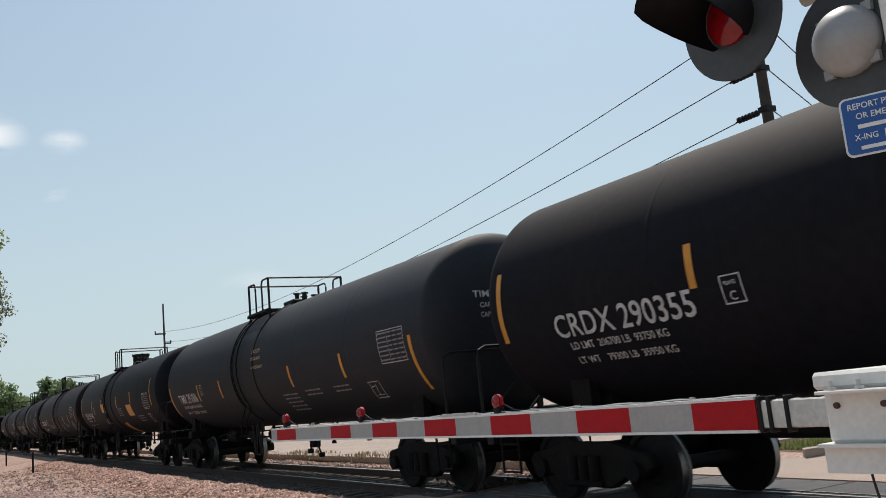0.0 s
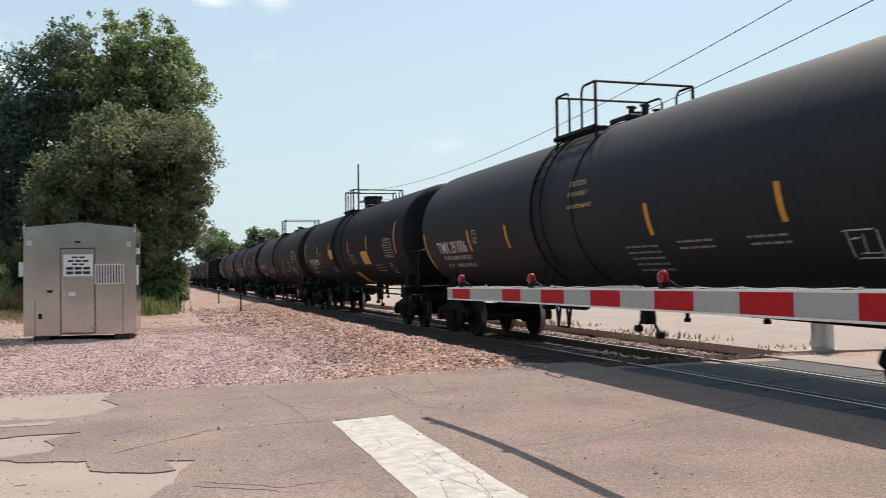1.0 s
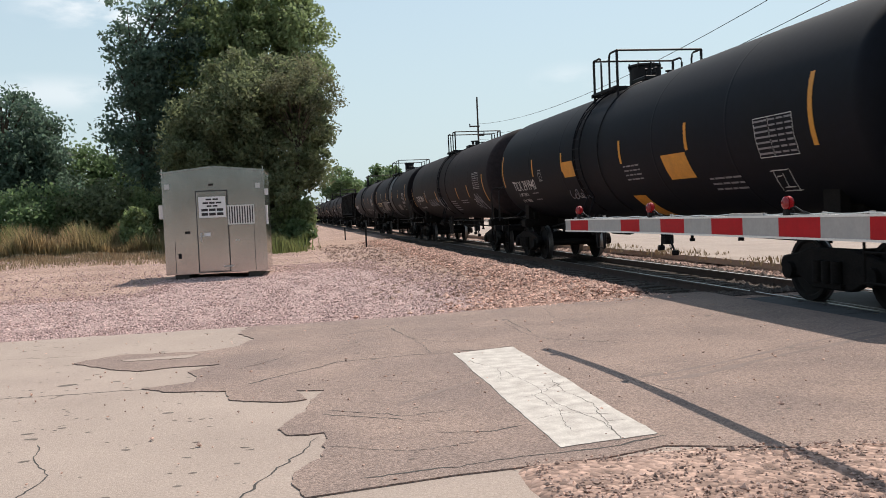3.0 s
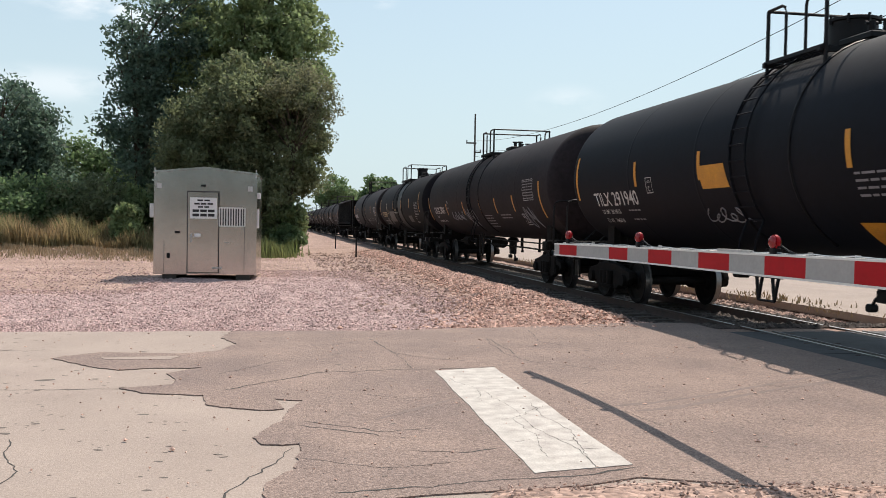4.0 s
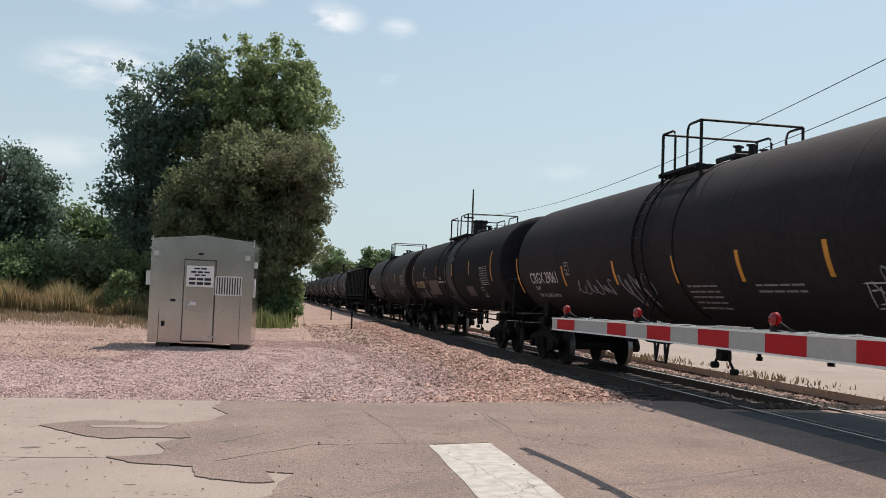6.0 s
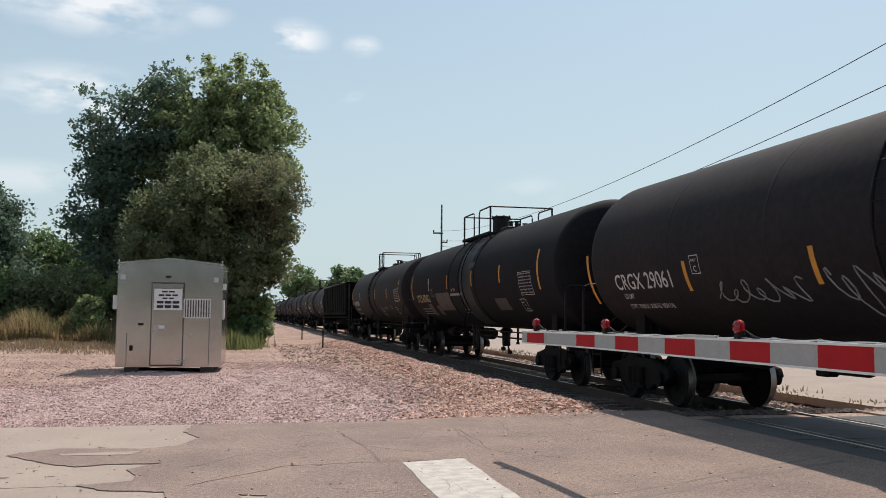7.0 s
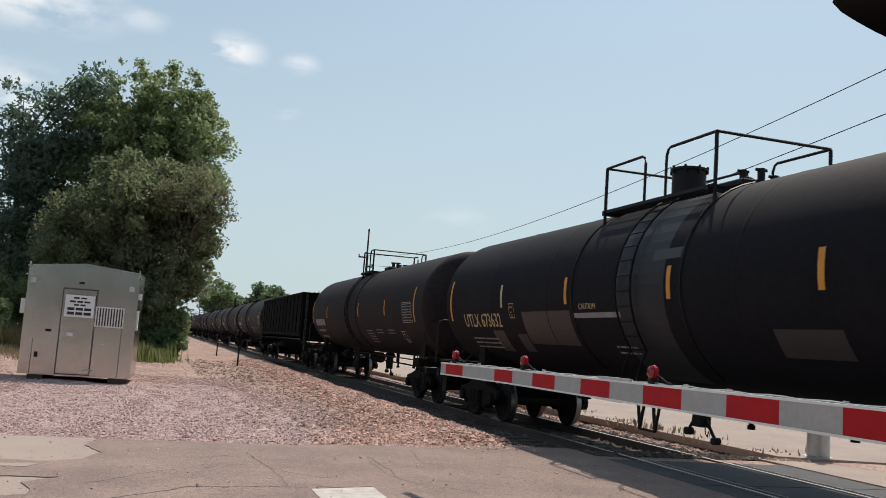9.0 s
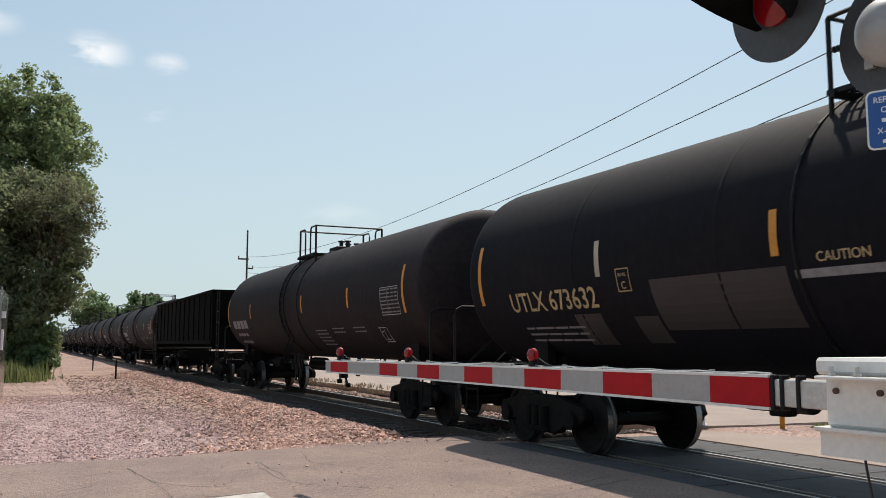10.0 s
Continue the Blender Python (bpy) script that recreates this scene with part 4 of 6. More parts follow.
def dress(car, mark, style):
    """Tape, stencils and panels of one car's flank."""
    worn = style.get("worn", False)
    ink = M_LETTER_OLD if worn else M_LETTER
    half = style.get("half", HALF)
    z0, z1 = style.get("band_z", (2.1, 3.02))
    for y in (style.get("left", 7.85), -style.get("right", 7.95)):
        part("tape", curved_patch(y - 0.05, y + 0.05, z0, z1, R_TANK + 0.004, 8, M_YELLOW), None, car, "strip of yellow reflective tape")
    for k, (y, z) in enumerate(style.get("strips", ((4.6, 2.3), (2.2, 2.3), (-1.5, 2.3), (-4.6, 2.3)))):
        pale = worn and k < 1
        part("tape", curved_patch(y - 0.05, y + 0.05, z, z + 0.45, mat=M_PALE if pale else M_YELLOW), None, car, "strip of faded pale tape" if pale else "strip of yellow reflective tape")
    my, mw, mz = style.get("mark", (6.9, 2.2, 2.02))
    if mark:
        got, wide = words_of(mark, 0.40, ink)
        for me in got:
            for v in me.vertices:
                v.co.x *= mw / wide
            part("lettering", wrap(me, my, mz), None, car, "stencilled car number")
        for k, line in enumerate(style.get("small", ("LD LMT  206700 LB  93750 KG", "LT WT    79300 LB  35950 KG"))):
            if not line:
                continue
            got, wide = words_of(line, 0.135, ink)
            for me in got:
                for v in me.vertices:
                    v.co.x *= style.get("small_w", 1.65) / wide if wide > 1.2 else 0.85
                part("lettering", wrap(me, my - 0.17, mz - 0.155 - 0.17 * k), None, car)
        y, z = my - mw - style.get("plate_gap", 0.75), style.get("plate_z", 2.08) + 0.06
        for a in ((y, y + 0.26, z, z + 0.014), (y, y + 0.26, z + 0.266, z + 0.28), (y, y + 0.014, z + 0.014, z + 0.266), (y + 0.246, y + 0.26, z + 0.014, z + 0.266)):
            part("plate_mark", curved_patch(*a, r=R_TANK + 0.008, mat=ink, name="plate_mark", rows=3), None, car)
        part("lettering", wrap(lettering("C", 0.13, ink), y + 0.18, z + 0.035), None, car)
        part("lettering", wrap(lettering("PLATE", 0.055, ink), y + 0.215, z + 0.185), None, car)
        head_letters(car, mark, 0.155, -0.72, 0.36, half, M_LETTER_OLD if worn else M_LETTER, 1.0)
        for k, line in enumerate(style.get("capy", ())):
            head_letters(car, line, 0.11, -0.62, 0.2 - 0.15 * k, half, M_LETTER, 0.82)
        for k in range(0 if style.get("capy") else 2):
            for j in range(3):
                part("stencil_line", box(bmesh.new(), -0.5 + 0.26 * j, -(half + HEAD * 0.985) - 0.004, Z_TANK + 0.23 - 0.13 * k, 0.2 - 0.03 * j, 0.02, 0.05), M_GRAFFITI, car)
    else:
        for k, (w, h) in enumerate(((2.1, 0.26), (1.5, 0.09), (1.4, 0.09))):
            for j in range(4):
                y = my - w * j / 4 - 0.15 * (k > 0)
                z = mz - 0.24 * k
                part("stencil_line", curved_patch(y - w / 4 + 0.08, y, z, z + h, r=R_TANK + 0.006, mat=M_GRAFFITI, rows=2, name="stencil_line"), None, car)
    # the panel of test dates near the other end, as rows of bars
    py, pz = style.get("panel", (-6.7, 2.62))
    for i in range(7):
        z = pz - 0.074 * i - 0.025
        for j, w in enumerate((0.34, 0.15, 0.15, 0.15)):
            y = py - 0.02 - (0, 0.385, 0.575, 0.765)[j]
            part("panel_bar", curved_patch(y - w, y, z - 0.026, z, r=R_TANK + 0.007, mat=M_GRAFFITI, rows=1, name="panel_bar"), None, car)
    w, h = 0.96, 0.54
    for a in ((py - w, py, pz - h, pz - h + 0.012), (py - w, py, pz, pz + 0.012), (py - 0.012, py, pz - h + 0.012, pz), (py - w, py - w + 0.012, pz - h + 0.012, pz), (py - 0.385, py - 0.377, pz - h + 0.012, pz)):
        part("panel_border", curved_patch(*a, r=R_TANK + 0.0075, mat=M_LETTER, rows=2, name="panel_border"), None, car)
    # placard holder
    y, z = style.get("placard", (-6.4, 1.6))
    for a in ((y - 0.42, y, z, z + 0.016), (y - 0.42, y, z + 0.284, z + 0.3), (y - 0.42, y - 0.404, z + 0.016, z + 0.284), (y - 0.016, y, z + 0.016, z + 0.284), (y - 0.22, y - 0.204, z + 0.05, z + 0.25), (y - 0.34, y - 0.08, z + 0.05, z + 0.066), (y - 0.18, y - 0.07, z + 0.2, z + 0.22)):
        part("placard_holder", curved_patch(*a, r=R_TANK + 0.01, mat=M_LETTER, rows=2, name="placard_holder", slant=-0.08), None, car)
    # small stencilled notices that cannot be read
    for y0, z0, n, w in style.get("notes", ((-1.9, 1.85, 5, 0.9), (-3.3, 1.88, 2, 0.8), (-4.8, 1.88, 2, 0.7))):
        for i in range(n):
            ya = y0
            for j in range(4):
                yb = ya - w * (0.14, 0.3, 0.2, 0.24)[(i + j) % 4]
                part("stencil_line", curved_patch(yb, ya, z0 - 0.085 * i - 0.028, z0 - 0.085 * i, r=R_TANK + 0.006, mat=M_GRAFFITI, rows=1, name="stencil_line"), None, car)
                ya = yb - 0.035
    for text, y0, z0, size in style.get("words", ()):
        for me in words_of(text, size, M_LETTER_OLD)[0]:
            part("lettering", wrap(me, y0, z0), None, car)
    for y1, y0, z0, z1, mat in style.get("patches", ()):
        part("paint_patch", curved_patch(y0, y1, z0, z1, r=R_TANK + 0.003, mat=mat, rows=24 if mat is M_BAND else 6, name="paint_patch", slant=0.1 if mat is M_YELLOW else 0.0), None, car, "painted patch on the flank")
    for k, (y0, z0, w, h, n) in enumerate(style.get("scribbles", ())):
        squiggle(car, y0, z0, w, h, n, 3 + 7 * k + int(y0 * 10))
    return car


def squiggle(car, y0, z0, wide, high, turns, seed, r=0.022):
    """A sprayed scribble that follows the flank."""
    rng = random.Random(seed)
    pts = []
    n = turns * 9
    ph = [rng.uniform(0, 6.28) for _ in range(4)]
    for i in range(n):
        t = i / (n - 1)
        y = y0 - wide * t + 0.13 * math.sin(ph[0] + t * turns * 6.28)
        z = z0 + high * (0.5 * math.sin(ph[1] + t * turns * 6.28 * 0.93) + 0.28 * math.sin(ph[2] + t * turns * 2.9))
        a = math.asin((z - Z_TANK) / R_TANK)
        pts.append((-(R_TANK + 0.002) * math.cos(a), y + DY, Z_TANK + (R_TANK + 0.002) * math.sin(a)))
    bm = bmesh.new()
    pipe(bm, pts, r * 0.6, 4)
    part("graffiti", bm, M_GRAFFITI, car, "pale sprayed scribble")


def make_hopper():
    """A dark open hopper car with ribbed sides."""
    car = group_of("hopper_car")
    bm = bmesh.new()
    for x in (-1.5, 1.5):
        box(bm, x, 0, 2.5, 0.05, 15.6, 2.0)
    for y in (-7.8, 7.8):
        box(bm, 0, y, 2.85, 3.0, 0.05, 1.3)
    for y in (-7.8, 7.8):
        box(bm, 0, y, 1.9, 3.0, 0.05, 1.2)
    box(bm, 0, 0, 1.3, 2.9, 15.4, 0.05)
    part("body", bm, M_HOPPER, car, "dark grimy ribbed hopper body")
    bm = bmesh.new()
    for x in (-1.52, 1.52):
        box(bm, x, 0, 3.5, 0.12, 15.9, 0.12, bevel=0.02)
        box(bm, x, 0, 1.55, 0.12, 15.9, 0.16, bevel=0.02)
    for y in (-7.85, 7.85):
        box(bm, 0, y, 3.5, 3.1, 0.14, 0.12)
    part("top_rim", bm, M_HOPPER, car)
    rib = finish(box(bmesh.new(), 0, 0, 0, 0.04, 0.12, 1.9, bevel=0.012), "rib", M_HOPPER)
    for x in (-1.54, 1.54):
        for i in range(13):
            part("rib", rib, None, car, at=Matrix.Translation((x, -7.5 + 1.25 * i, 2.5)))
    bm = bmesh.new()
    box(bm, 0, 0, 0.95, 0.45, 18.2, 0.35)
    for y in (-9.15, 9.15):
        box(bm, 0, y, 0.86, 0.22, 0.5, 0.22, bevel=0.03)
        box(bm, 0, y * 0.955, 1.15, 2.9, 0.3, 0.15)
    part("sill", bm, M_TRUCK, car)
    for y in (-8.6, 8.6):
        for x in (-1.45, 1.45):
            bm = bmesh.new()
            for dy in (-0.2, 0.2):
                pipe(bm, [(x, y + dy, 0.5), (x, y + dy, 3.45)], 0.022, 6)
            for i in range(7):
                rod(bm, (x, y - 0.2, 0.6 + 0.42 * i), (x, y + 0.2, 0.6 + 0.42 * i), 0.013, 5)
            part("ladder", bm, M_BLACK, car)
    for i in (-2, 0, 2):
        bm = bmesh.new()
        lathe(bm, [(0.55, 0.25), (1.15, 0.95)], 'Z', 4, (0, i * 1.6, 0))
        part("hopper_chute", bm, M_BLACK, car)
    for s in (-1, 1):
        make_truck(car, s * 6.75)
    return car


STYLES = {
    0: ("CRDX 290355", dict(plate_gap=0.65, mark=(6.77, 2.32, 2.06), strips=((4.4, 2.32), (1.6, 2.32), (-1.6, 2.32), (-4.6, 2.32)), plate_z=2.05), {}),
    1: ("TIMX 291006", dict(mark=(6.96, 2.05, 1.98), band_z=(1.62, 2.5), left=7.9, right=8.4, strips=((4.66, 1.98), (2.46, 1.98), (-2.8, 1.98), (-5.58, 2.0)), capy=("CAPY  29220 GALS", "CAPY  110610 LITERS"), small=("LD LMT  206800 LB  93750 KG", "LT WT    79200 LB  35950 KG"), small_w=1.95,
                            panel=(-7.25, 2.66), placard=(-6.3, 1.57), words=(("CAUTION", -0.42, 2.88, 0.13), ("OPEN BLANKET", -0.38, 2.72, 0.1), ("NITROGEN BLANKET", -0.38, 2.52, 0.09))), dict(deck_y=0.29)),
    2: ("TILX 291940", dict(mark=(6.9, 2.2, 1.96), left=7.85, right=7.97, strips=((4.66, 2.28), (2.15, 2.28), (-1.55, 2.25), (-4.45, 2.3)), small=("LD LMT  206100 LB", "LT WT   79600 LB"), small_w=1.3, panel=(-6.6, 2.56), placard=(-6.65, 1.55),
                            patches=((2.1, 1.27, 2.14, 2.5, M_YELLOW), (-3.5, -4.45, 1.85, 2.28, M_YELLOW), (-1.4, -2.0, 1.2, 1.62, M_YELLOW)), notes=((5.35, 1.87, 1, 0.5), (5.35, 1.7, 1, 0.5), (-1.6, 2.2, 4, 0.75), (-4.84, 1.82, 3, 1.0)),
                            scribbles=((2.3, 1.72, 1.2, 0.16, 5),)), dict(hatch=True, deck=1.4, deck_y=0.4)),
    3: ("CRGX 29061", dict(mark=(7.12, 2.12, 1.98), plate_gap=0.97, band_z=(1.74, 2.66), left=8.25, right=8.1, strips=((4.5, 1.9), (1.4, 1.9), (-1.26, 1.9), (-3.35, 1.9), (-5.44, 1.93)), panel=(-6.6, 2.74), placard=(-5.9, 1.56),
                           small=("LD LMT", "LT WT  79600 LB  36100 KG  NEW 3-96"), notes=((-1.5, 1.86, 5, 1.0), (-3.6, 1.86, 2, 1.2)), scribbles=((3.78, 1.84, 2.1, 0.22, 7), (1.2, 1.82, 1.3, 0.42, 5), (-6.2, 1.8, 1.0, 0.4, 4))), dict(deck_y=-0.5)),
    4: ("UTLX 673632", dict(mark=(6.74, 2.2, 1.98), worn=True, half=8.3, left=7.6, right=7.64, strips=((4.42, 2.35), (1.5, 2.35), (-1.67, 2.35), (-4.57, 2.36)), panel=(-6.16, 2.54), placard=(-5.8, 1.62), small=("", ""),
                            patches=((-0.2, -1.55, 1.25, 4.03, M_BAND), (3.45, 1.4, 1.67, 2.25, M_PATCH), (3.95, 3.5, 1.52, 1.84, M_PATCH), (5.2, 4.6, 1.5, 1.9, M_PATCH), (1.3, -0.3, 2.12, 2.2, M_GRAFFITI), (-3.66, -4.74, 1.65, 1.96, M_PATCH), (-1.2, -1.9, 2.9, 3.05, M_PATCH)),
                            notes=((6.6, 1.75, 3, 1.6), (0.2, 1.7, 2, 0.6)), words=(("CAUTION", 1.02, 2.26, 0.13),)), dict(hatch=True, deck=3.1, deck_y=-0.35, short=True, trucks=(-7.15, 6.9))),
    5: ("", dict(mark=(7.3, 2.2, 2.0), left=7.95, right=8.1, strips=((4.6, 2.3), (-1.2, 2.3), (-4.88, 2.3)), panel=(-6.9, 2.62), placard=(-6.3, 1.55)), dict(deck_y=0.0)),
}
CARS = []
PITCH, SPEED, FIRST = 18.9, 7.3, 2.25
base_car = None
for i in range(-1, 24):
    if i == 6:
        car = make_hopper()
        tagged(car, "dark grimy ribbed hopper car coupled in the train", "hopper car")
    elif i in STYLES:
        mark, style, form = STYLES[i]
        car = make_car(**{"hatch": False, **form})
        dress(car, mark, style)
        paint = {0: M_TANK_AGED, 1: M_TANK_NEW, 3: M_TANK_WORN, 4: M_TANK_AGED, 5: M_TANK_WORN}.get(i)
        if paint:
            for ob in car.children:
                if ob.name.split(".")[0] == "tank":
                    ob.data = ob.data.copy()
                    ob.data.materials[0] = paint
        tagged(car, "black tank car with white stencils and yellow tape strips", "tank car", "tank cars of the train")
        if i == 5:
            base_car = car
    else:
        if base_car is None:
            car = make_car(False)
            dress(car, "", {})
            tagged(car, "black tank car with yellow tape strips", "tank car", "tank cars of the train")
        else:
            car = copy_thing(base_car, Matrix())
            tagged(car, "black tank car with yellow tape strips", "tank car", "tank cars of the train")
    CARS.append((i, car))


# ---- things by the road ----
def arm_point(y):
    """The gate arm's middle at a place along it: nearly straight, bent towards the road at the tip."""
    return Vector((3.43 - 0.027 * (y - 3.42) - 0.033 * max(0.0, y - 7.3) ** 2, y, 1.249 - 0.0035 * (y - 3.48) + 0.0009 * max(0.0, y - 7.0)))


def arm_frame(y):
    d = arm_point(y - 0.02) - arm_point(y + 0.02)
    return Matrix.Translation(arm_point(y)) @ d.to_track_quat('Y', 'Z').to_matrix().to_4x4()


def make_gate():
    gate = group_of("crossing_gate")
    tagged(gate, "lowered red and white striped crossing gate arm with red lamps", "crossing gate")
    tip, root = 9.567, 3.54
    edges = [tip, 9.453, 9.062, 8.356, 7.971, 7.557] + [7.116 - 0.4545 * k for k in range(8)] + [root]
    for k, (a, b) in enumerate(zip(edges, edges[1:])):
        h = 0.106 + 0.033 * (tip - (a + b) / 2) / (tip - root)
        bm = bmesh.new()
        cuts = 3 if a > 7 else 1
        for c in range(cuts):
            p, q = a + (b - a) * c / cuts, a + (b - a) * (c + 1) / cuts
            box(bm, 0, 0, 0, 0.04, (arm_point(p) - arm_point(q)).length, h, arm_frame((p + q) / 2))
        part("red_stripe" if k % 2 else "white_stripe", bm, M_REFLR if k % 2 else M_REFLW, gate)
    for side in (-1, 1):
        bm = bmesh.new()
        rings = []
        for c in range(21):
            m = arm_frame(tip + (root - tip) * c / 20)
            z = side * (0.059 + 0.0165 * c / 20)
            rings.append([bm.verts.new(m @ Vector((x, 0, z + dz))) for x, dz in ((-0.025, -0.007), (0.025, -0.007), (0.025, 0.007), (-0.025, 0.007))])
        for p, q in zip(rings, rings[1:]):
            for k in range(4):
                bm.faces.new((p[k], p[(k + 1) % 4], q[(k + 1) % 4], q[k]))
        bm.faces.new(rings[0])
        bm.faces.new(rings[-1])
        part("arm_flange", bm, M_WHITE, gate)
    bm = bmesh.new()
    pipe(bm, [arm_point(9.4 + (root - 9.4) * i / 48) + Vector((0, 0, 0.075 + 0.012 * i / 48 + 0.004 * math.sin(i * 1.9))) for i in range(49)], 0.0045, 5)
    box(bm, 0, 0, 0.083, 0.03, 0.45, 0.022, arm_frame(6.17))
    for y in (8.76, 7.4, 5.3, 4.86, 3.95):
        box(bm, -0.012, 0, 0.082, 0.025, 0.02, 0.03, arm_frame(y))
    part("lamp_wire", bm, M_GALV, gate, "wire and clips along the arm")
    for y in (9.28, 7.782, 5.67):
        m = arm_frame(y)
        bm = bmesh.new()
        lathe(bm, [(-0.034, 0.012), (-0.031, 0.03), (-0.02, 0.042), (0.02, 0.042), (0.031, 0.03), (0.034, 0.012)], 'X', 18, (0, 0, 0.155))
        lens = part("lamp", bm, M_REDLENS, gate, "red gate lamp", radians(40), m)
        bm = bmesh.new()
        box(bm, -0.005, 0, 0.094, 0.06, 0.06, 0.05, bevel=0.01)
        box(bm, -0.03, 0, 0.02, 0.012, 0.05, 0.12)
        pipe(bm, [(0, 0.03, 0.12), (0, 0.08, 0.13), (0, 0.16, 0.10), (0, 0.24, 0.085)], 0.006, 5)
        part("lamp_bracket", bm, M_BLACK, lens)
        bm = bmesh.new()
        lathe(bm, [(-0.01, 0.048), (0.01, 0.048), (0.01, 0.042), (-0.01, 0.042)], 'X', 18, (0, 0, 0.155), closed=True)
        part("lamp_rim", bm, M_REFLR, lens)
    # root: bolted adapter and straps
    m = arm_frame(root)
    bm = bmesh.new()
    box(bm, 0, 0.19, 0, 0.035, 0.38, 0.125, bevel=0.006)
    adapter = part("adapter", bm, M_GALV, gate, "galvanised adapter plate", at=m)
    for y, z in ((0.25, 0.035), (0.25, -0.035), (0.33, 0.035), (0.33, -0.035)):
        part("bolt", rod(bmesh.new(), (-0.017, y, z), (-0.034, y, z), 0.011, 6), M_RUST, adapter)
    for y in (0.02, 0.075, 0.17):
        bm = bmesh.new()
        box(bm, 0, y, 0, 0.052, 0.022, 0.165, bevel=0.004)
        part("strap", bm, M_BLACK, gate, at=m)
    return gate


make_gate()


def disc_head(parent, centre, facing, hood, back):
    """A flashing light: black disc, red lens with hood on the face, grey dome behind."""
    m = Matrix.Translation(centre) @ Vector(facing).to_track_quat('Z', 'Y').to_matrix().to_4x4()
    bm = bmesh.new()
    lathe(bm, [(-0.006, 0.01), (-0.006, 0.255), (0.006, 0.255), (0.006, 0.01)], 'Z', 48)
    disc = part("background_disc", bm, M_DISC, parent, "round black background disc", radians(30), m)
    bm = bmesh.new()
    lathe(bm, [(0.008, 0.005), (0.008, 0.11), (0.025, 0.11), (0.045, 0.06), (0.05, 0.005)], 'Z', 32)
    part("lens", bm, M_REDLENS, disc, "red lens", radians(40))
    bm = bmesh.new()
    rows = []
    for j in range(2):
        ring = []
        for k in range(25):
            a = radians(-52 + 284 * k / 24)
            L = 0.012 if j == 0 else 0.40 * min(1.0, max(0.1, (math.sin(a) + 0.85) / 1.1))
            rr = 0.125 if j == 0 else 0.135
            ring.append((rr * math.cos(a), rr * math.sin(a), L))
        rows.append(ring)
    for r2 in (0.0, 0.006):
        a = [bm.verts.new((x * (1 + r2 * 8), y * (1 + r2 * 8), z)) for x, y, z in rows[0]]
        b = [bm.verts.new((x * (1 + r2 * 8), y * (1 + r2 * 8), z)) for x, y, z in rows[1]]
        for k in range(24):
            bm.faces.new((a[k], a[k + 1], b[k + 1], b[k]))
    part("hood", bm, M_BLACK, disc, "long black hood", radians(40))
    bm = bmesh.new()
    lathe(bm, [(-0.008, 0.138)] + [(-0.02 - 0.12 * math.sin(radians(a)), 0.138 * math.cos(radians(a))) for a in (0, 15, 30, 45, 60, 75, 88)], 'Z', 32)
    for k in range(4):
        a = radians(45 + 90 * k)
        box(bm, 0.142 * math.cos(a), 0.142 * math.sin(a), -0.02, 0.04, 0.04, 0.02)
    part("housing", bm, M_GREYBOX, disc, "grey domed lamp housing", radians(40))
    return disc


def make_signal():
    sig = group_of("crossing_signal")
    tagged(sig, "railway crossing signal mast with paired flashing lights and blue sign", "crossing signal")
    mx, my = 3.28, 2.10
    bm = bmesh.new()
    rod(bm, (mx, my, -0.05), (mx, my, 4.2), 0.065, 20)
    part("mast", bm, M_GREYBOX, sig, "", radians(40))
    bm = bmesh.new()
    box(bm, mx, my, 0.02, 0.45, 0.45, 0.16, bevel=0.02)
    part("base", bm, M_GALV, sig)
    bm = bmesh.new()
    rod(bm, (mx, my - 0.9, 2.95), (mx, my + 0.75, 2.95), 0.035, 10)
    part("crossarm", bm, M_GALV, sig)
    disc_head(sig, (3.0, 3.0, 2.89), (-1, 0.0, -0.04), True, False)
    disc_head(sig, (3.23, 2.64, 2.67), (1, 0.0, 0.0), True, False)
    bm = bmesh.new()
    box(bm, 3.22, 2.44, 2.9, 0.05, 0.1, 0.9, bevel=0.01)
    part("conduit_box", bm, M_WHITE, sig)
    # emergency sign
    s = Matrix.Translation((2.975, 2.36, 2.25)) @ pose(0, 0, 0, 90, 0, -62)
    bm = bmesh.new()
    box(bm, 0.0, 0, 0, 0.34, 0.21, 0.004)
    bmesh.ops.bevel(bm, geom=[e for e in bm.edges if abs((e.verts[0].co - e.verts[1].co).z) > 0.002], offset=0.022, segments=4, profile=0.5, affect='EDGES')
    sign = part("notice_sign", bm, M_SIGNW, sig, "blue emergency notice with white border", at=s)
    bm = bmesh.new()
    box(bm, 0, 0, 0.003, 0.326, 0.196, 0.003)
    bmesh.ops.bevel(bm, geom=[e for e in bm.edges if abs((e.verts[0].co - e.verts[1].co).z) > 0.002], offset=0.018, segments=4, profile=0.5, affect='EDGES')
    part("sign_face", bm, M_BLUE, sign)
    for text, x, y, size in (("REPORT PROBLEM", -0.145, 0.060, 0.030), ("OR EMERGENCY", -0.122, 0.024, 0.030), ("X-ING", -0.135, -0.050, 0.029)):
        me = lettering(text, size, M_SIGNW)
        for v in me.vertices:
            v.co = (v.co.x * 0.92 + x, v.co.y + y, 0.007)
        part("sign_letters", me, None, sign)
    for x, y, w, h in ((-0.01, -0.003, 0.22, 0.014), (0.04, -0.040, 0.16, 0.028), (-0.01, -0.078, 0.22, 0.013)):
        bm = bmesh.new()
        box(bm, x, y, 0.006, w, h, 0.002)
        part("sign_bar", bm, M_SIGNW, sign)
    return sig


make_signal()


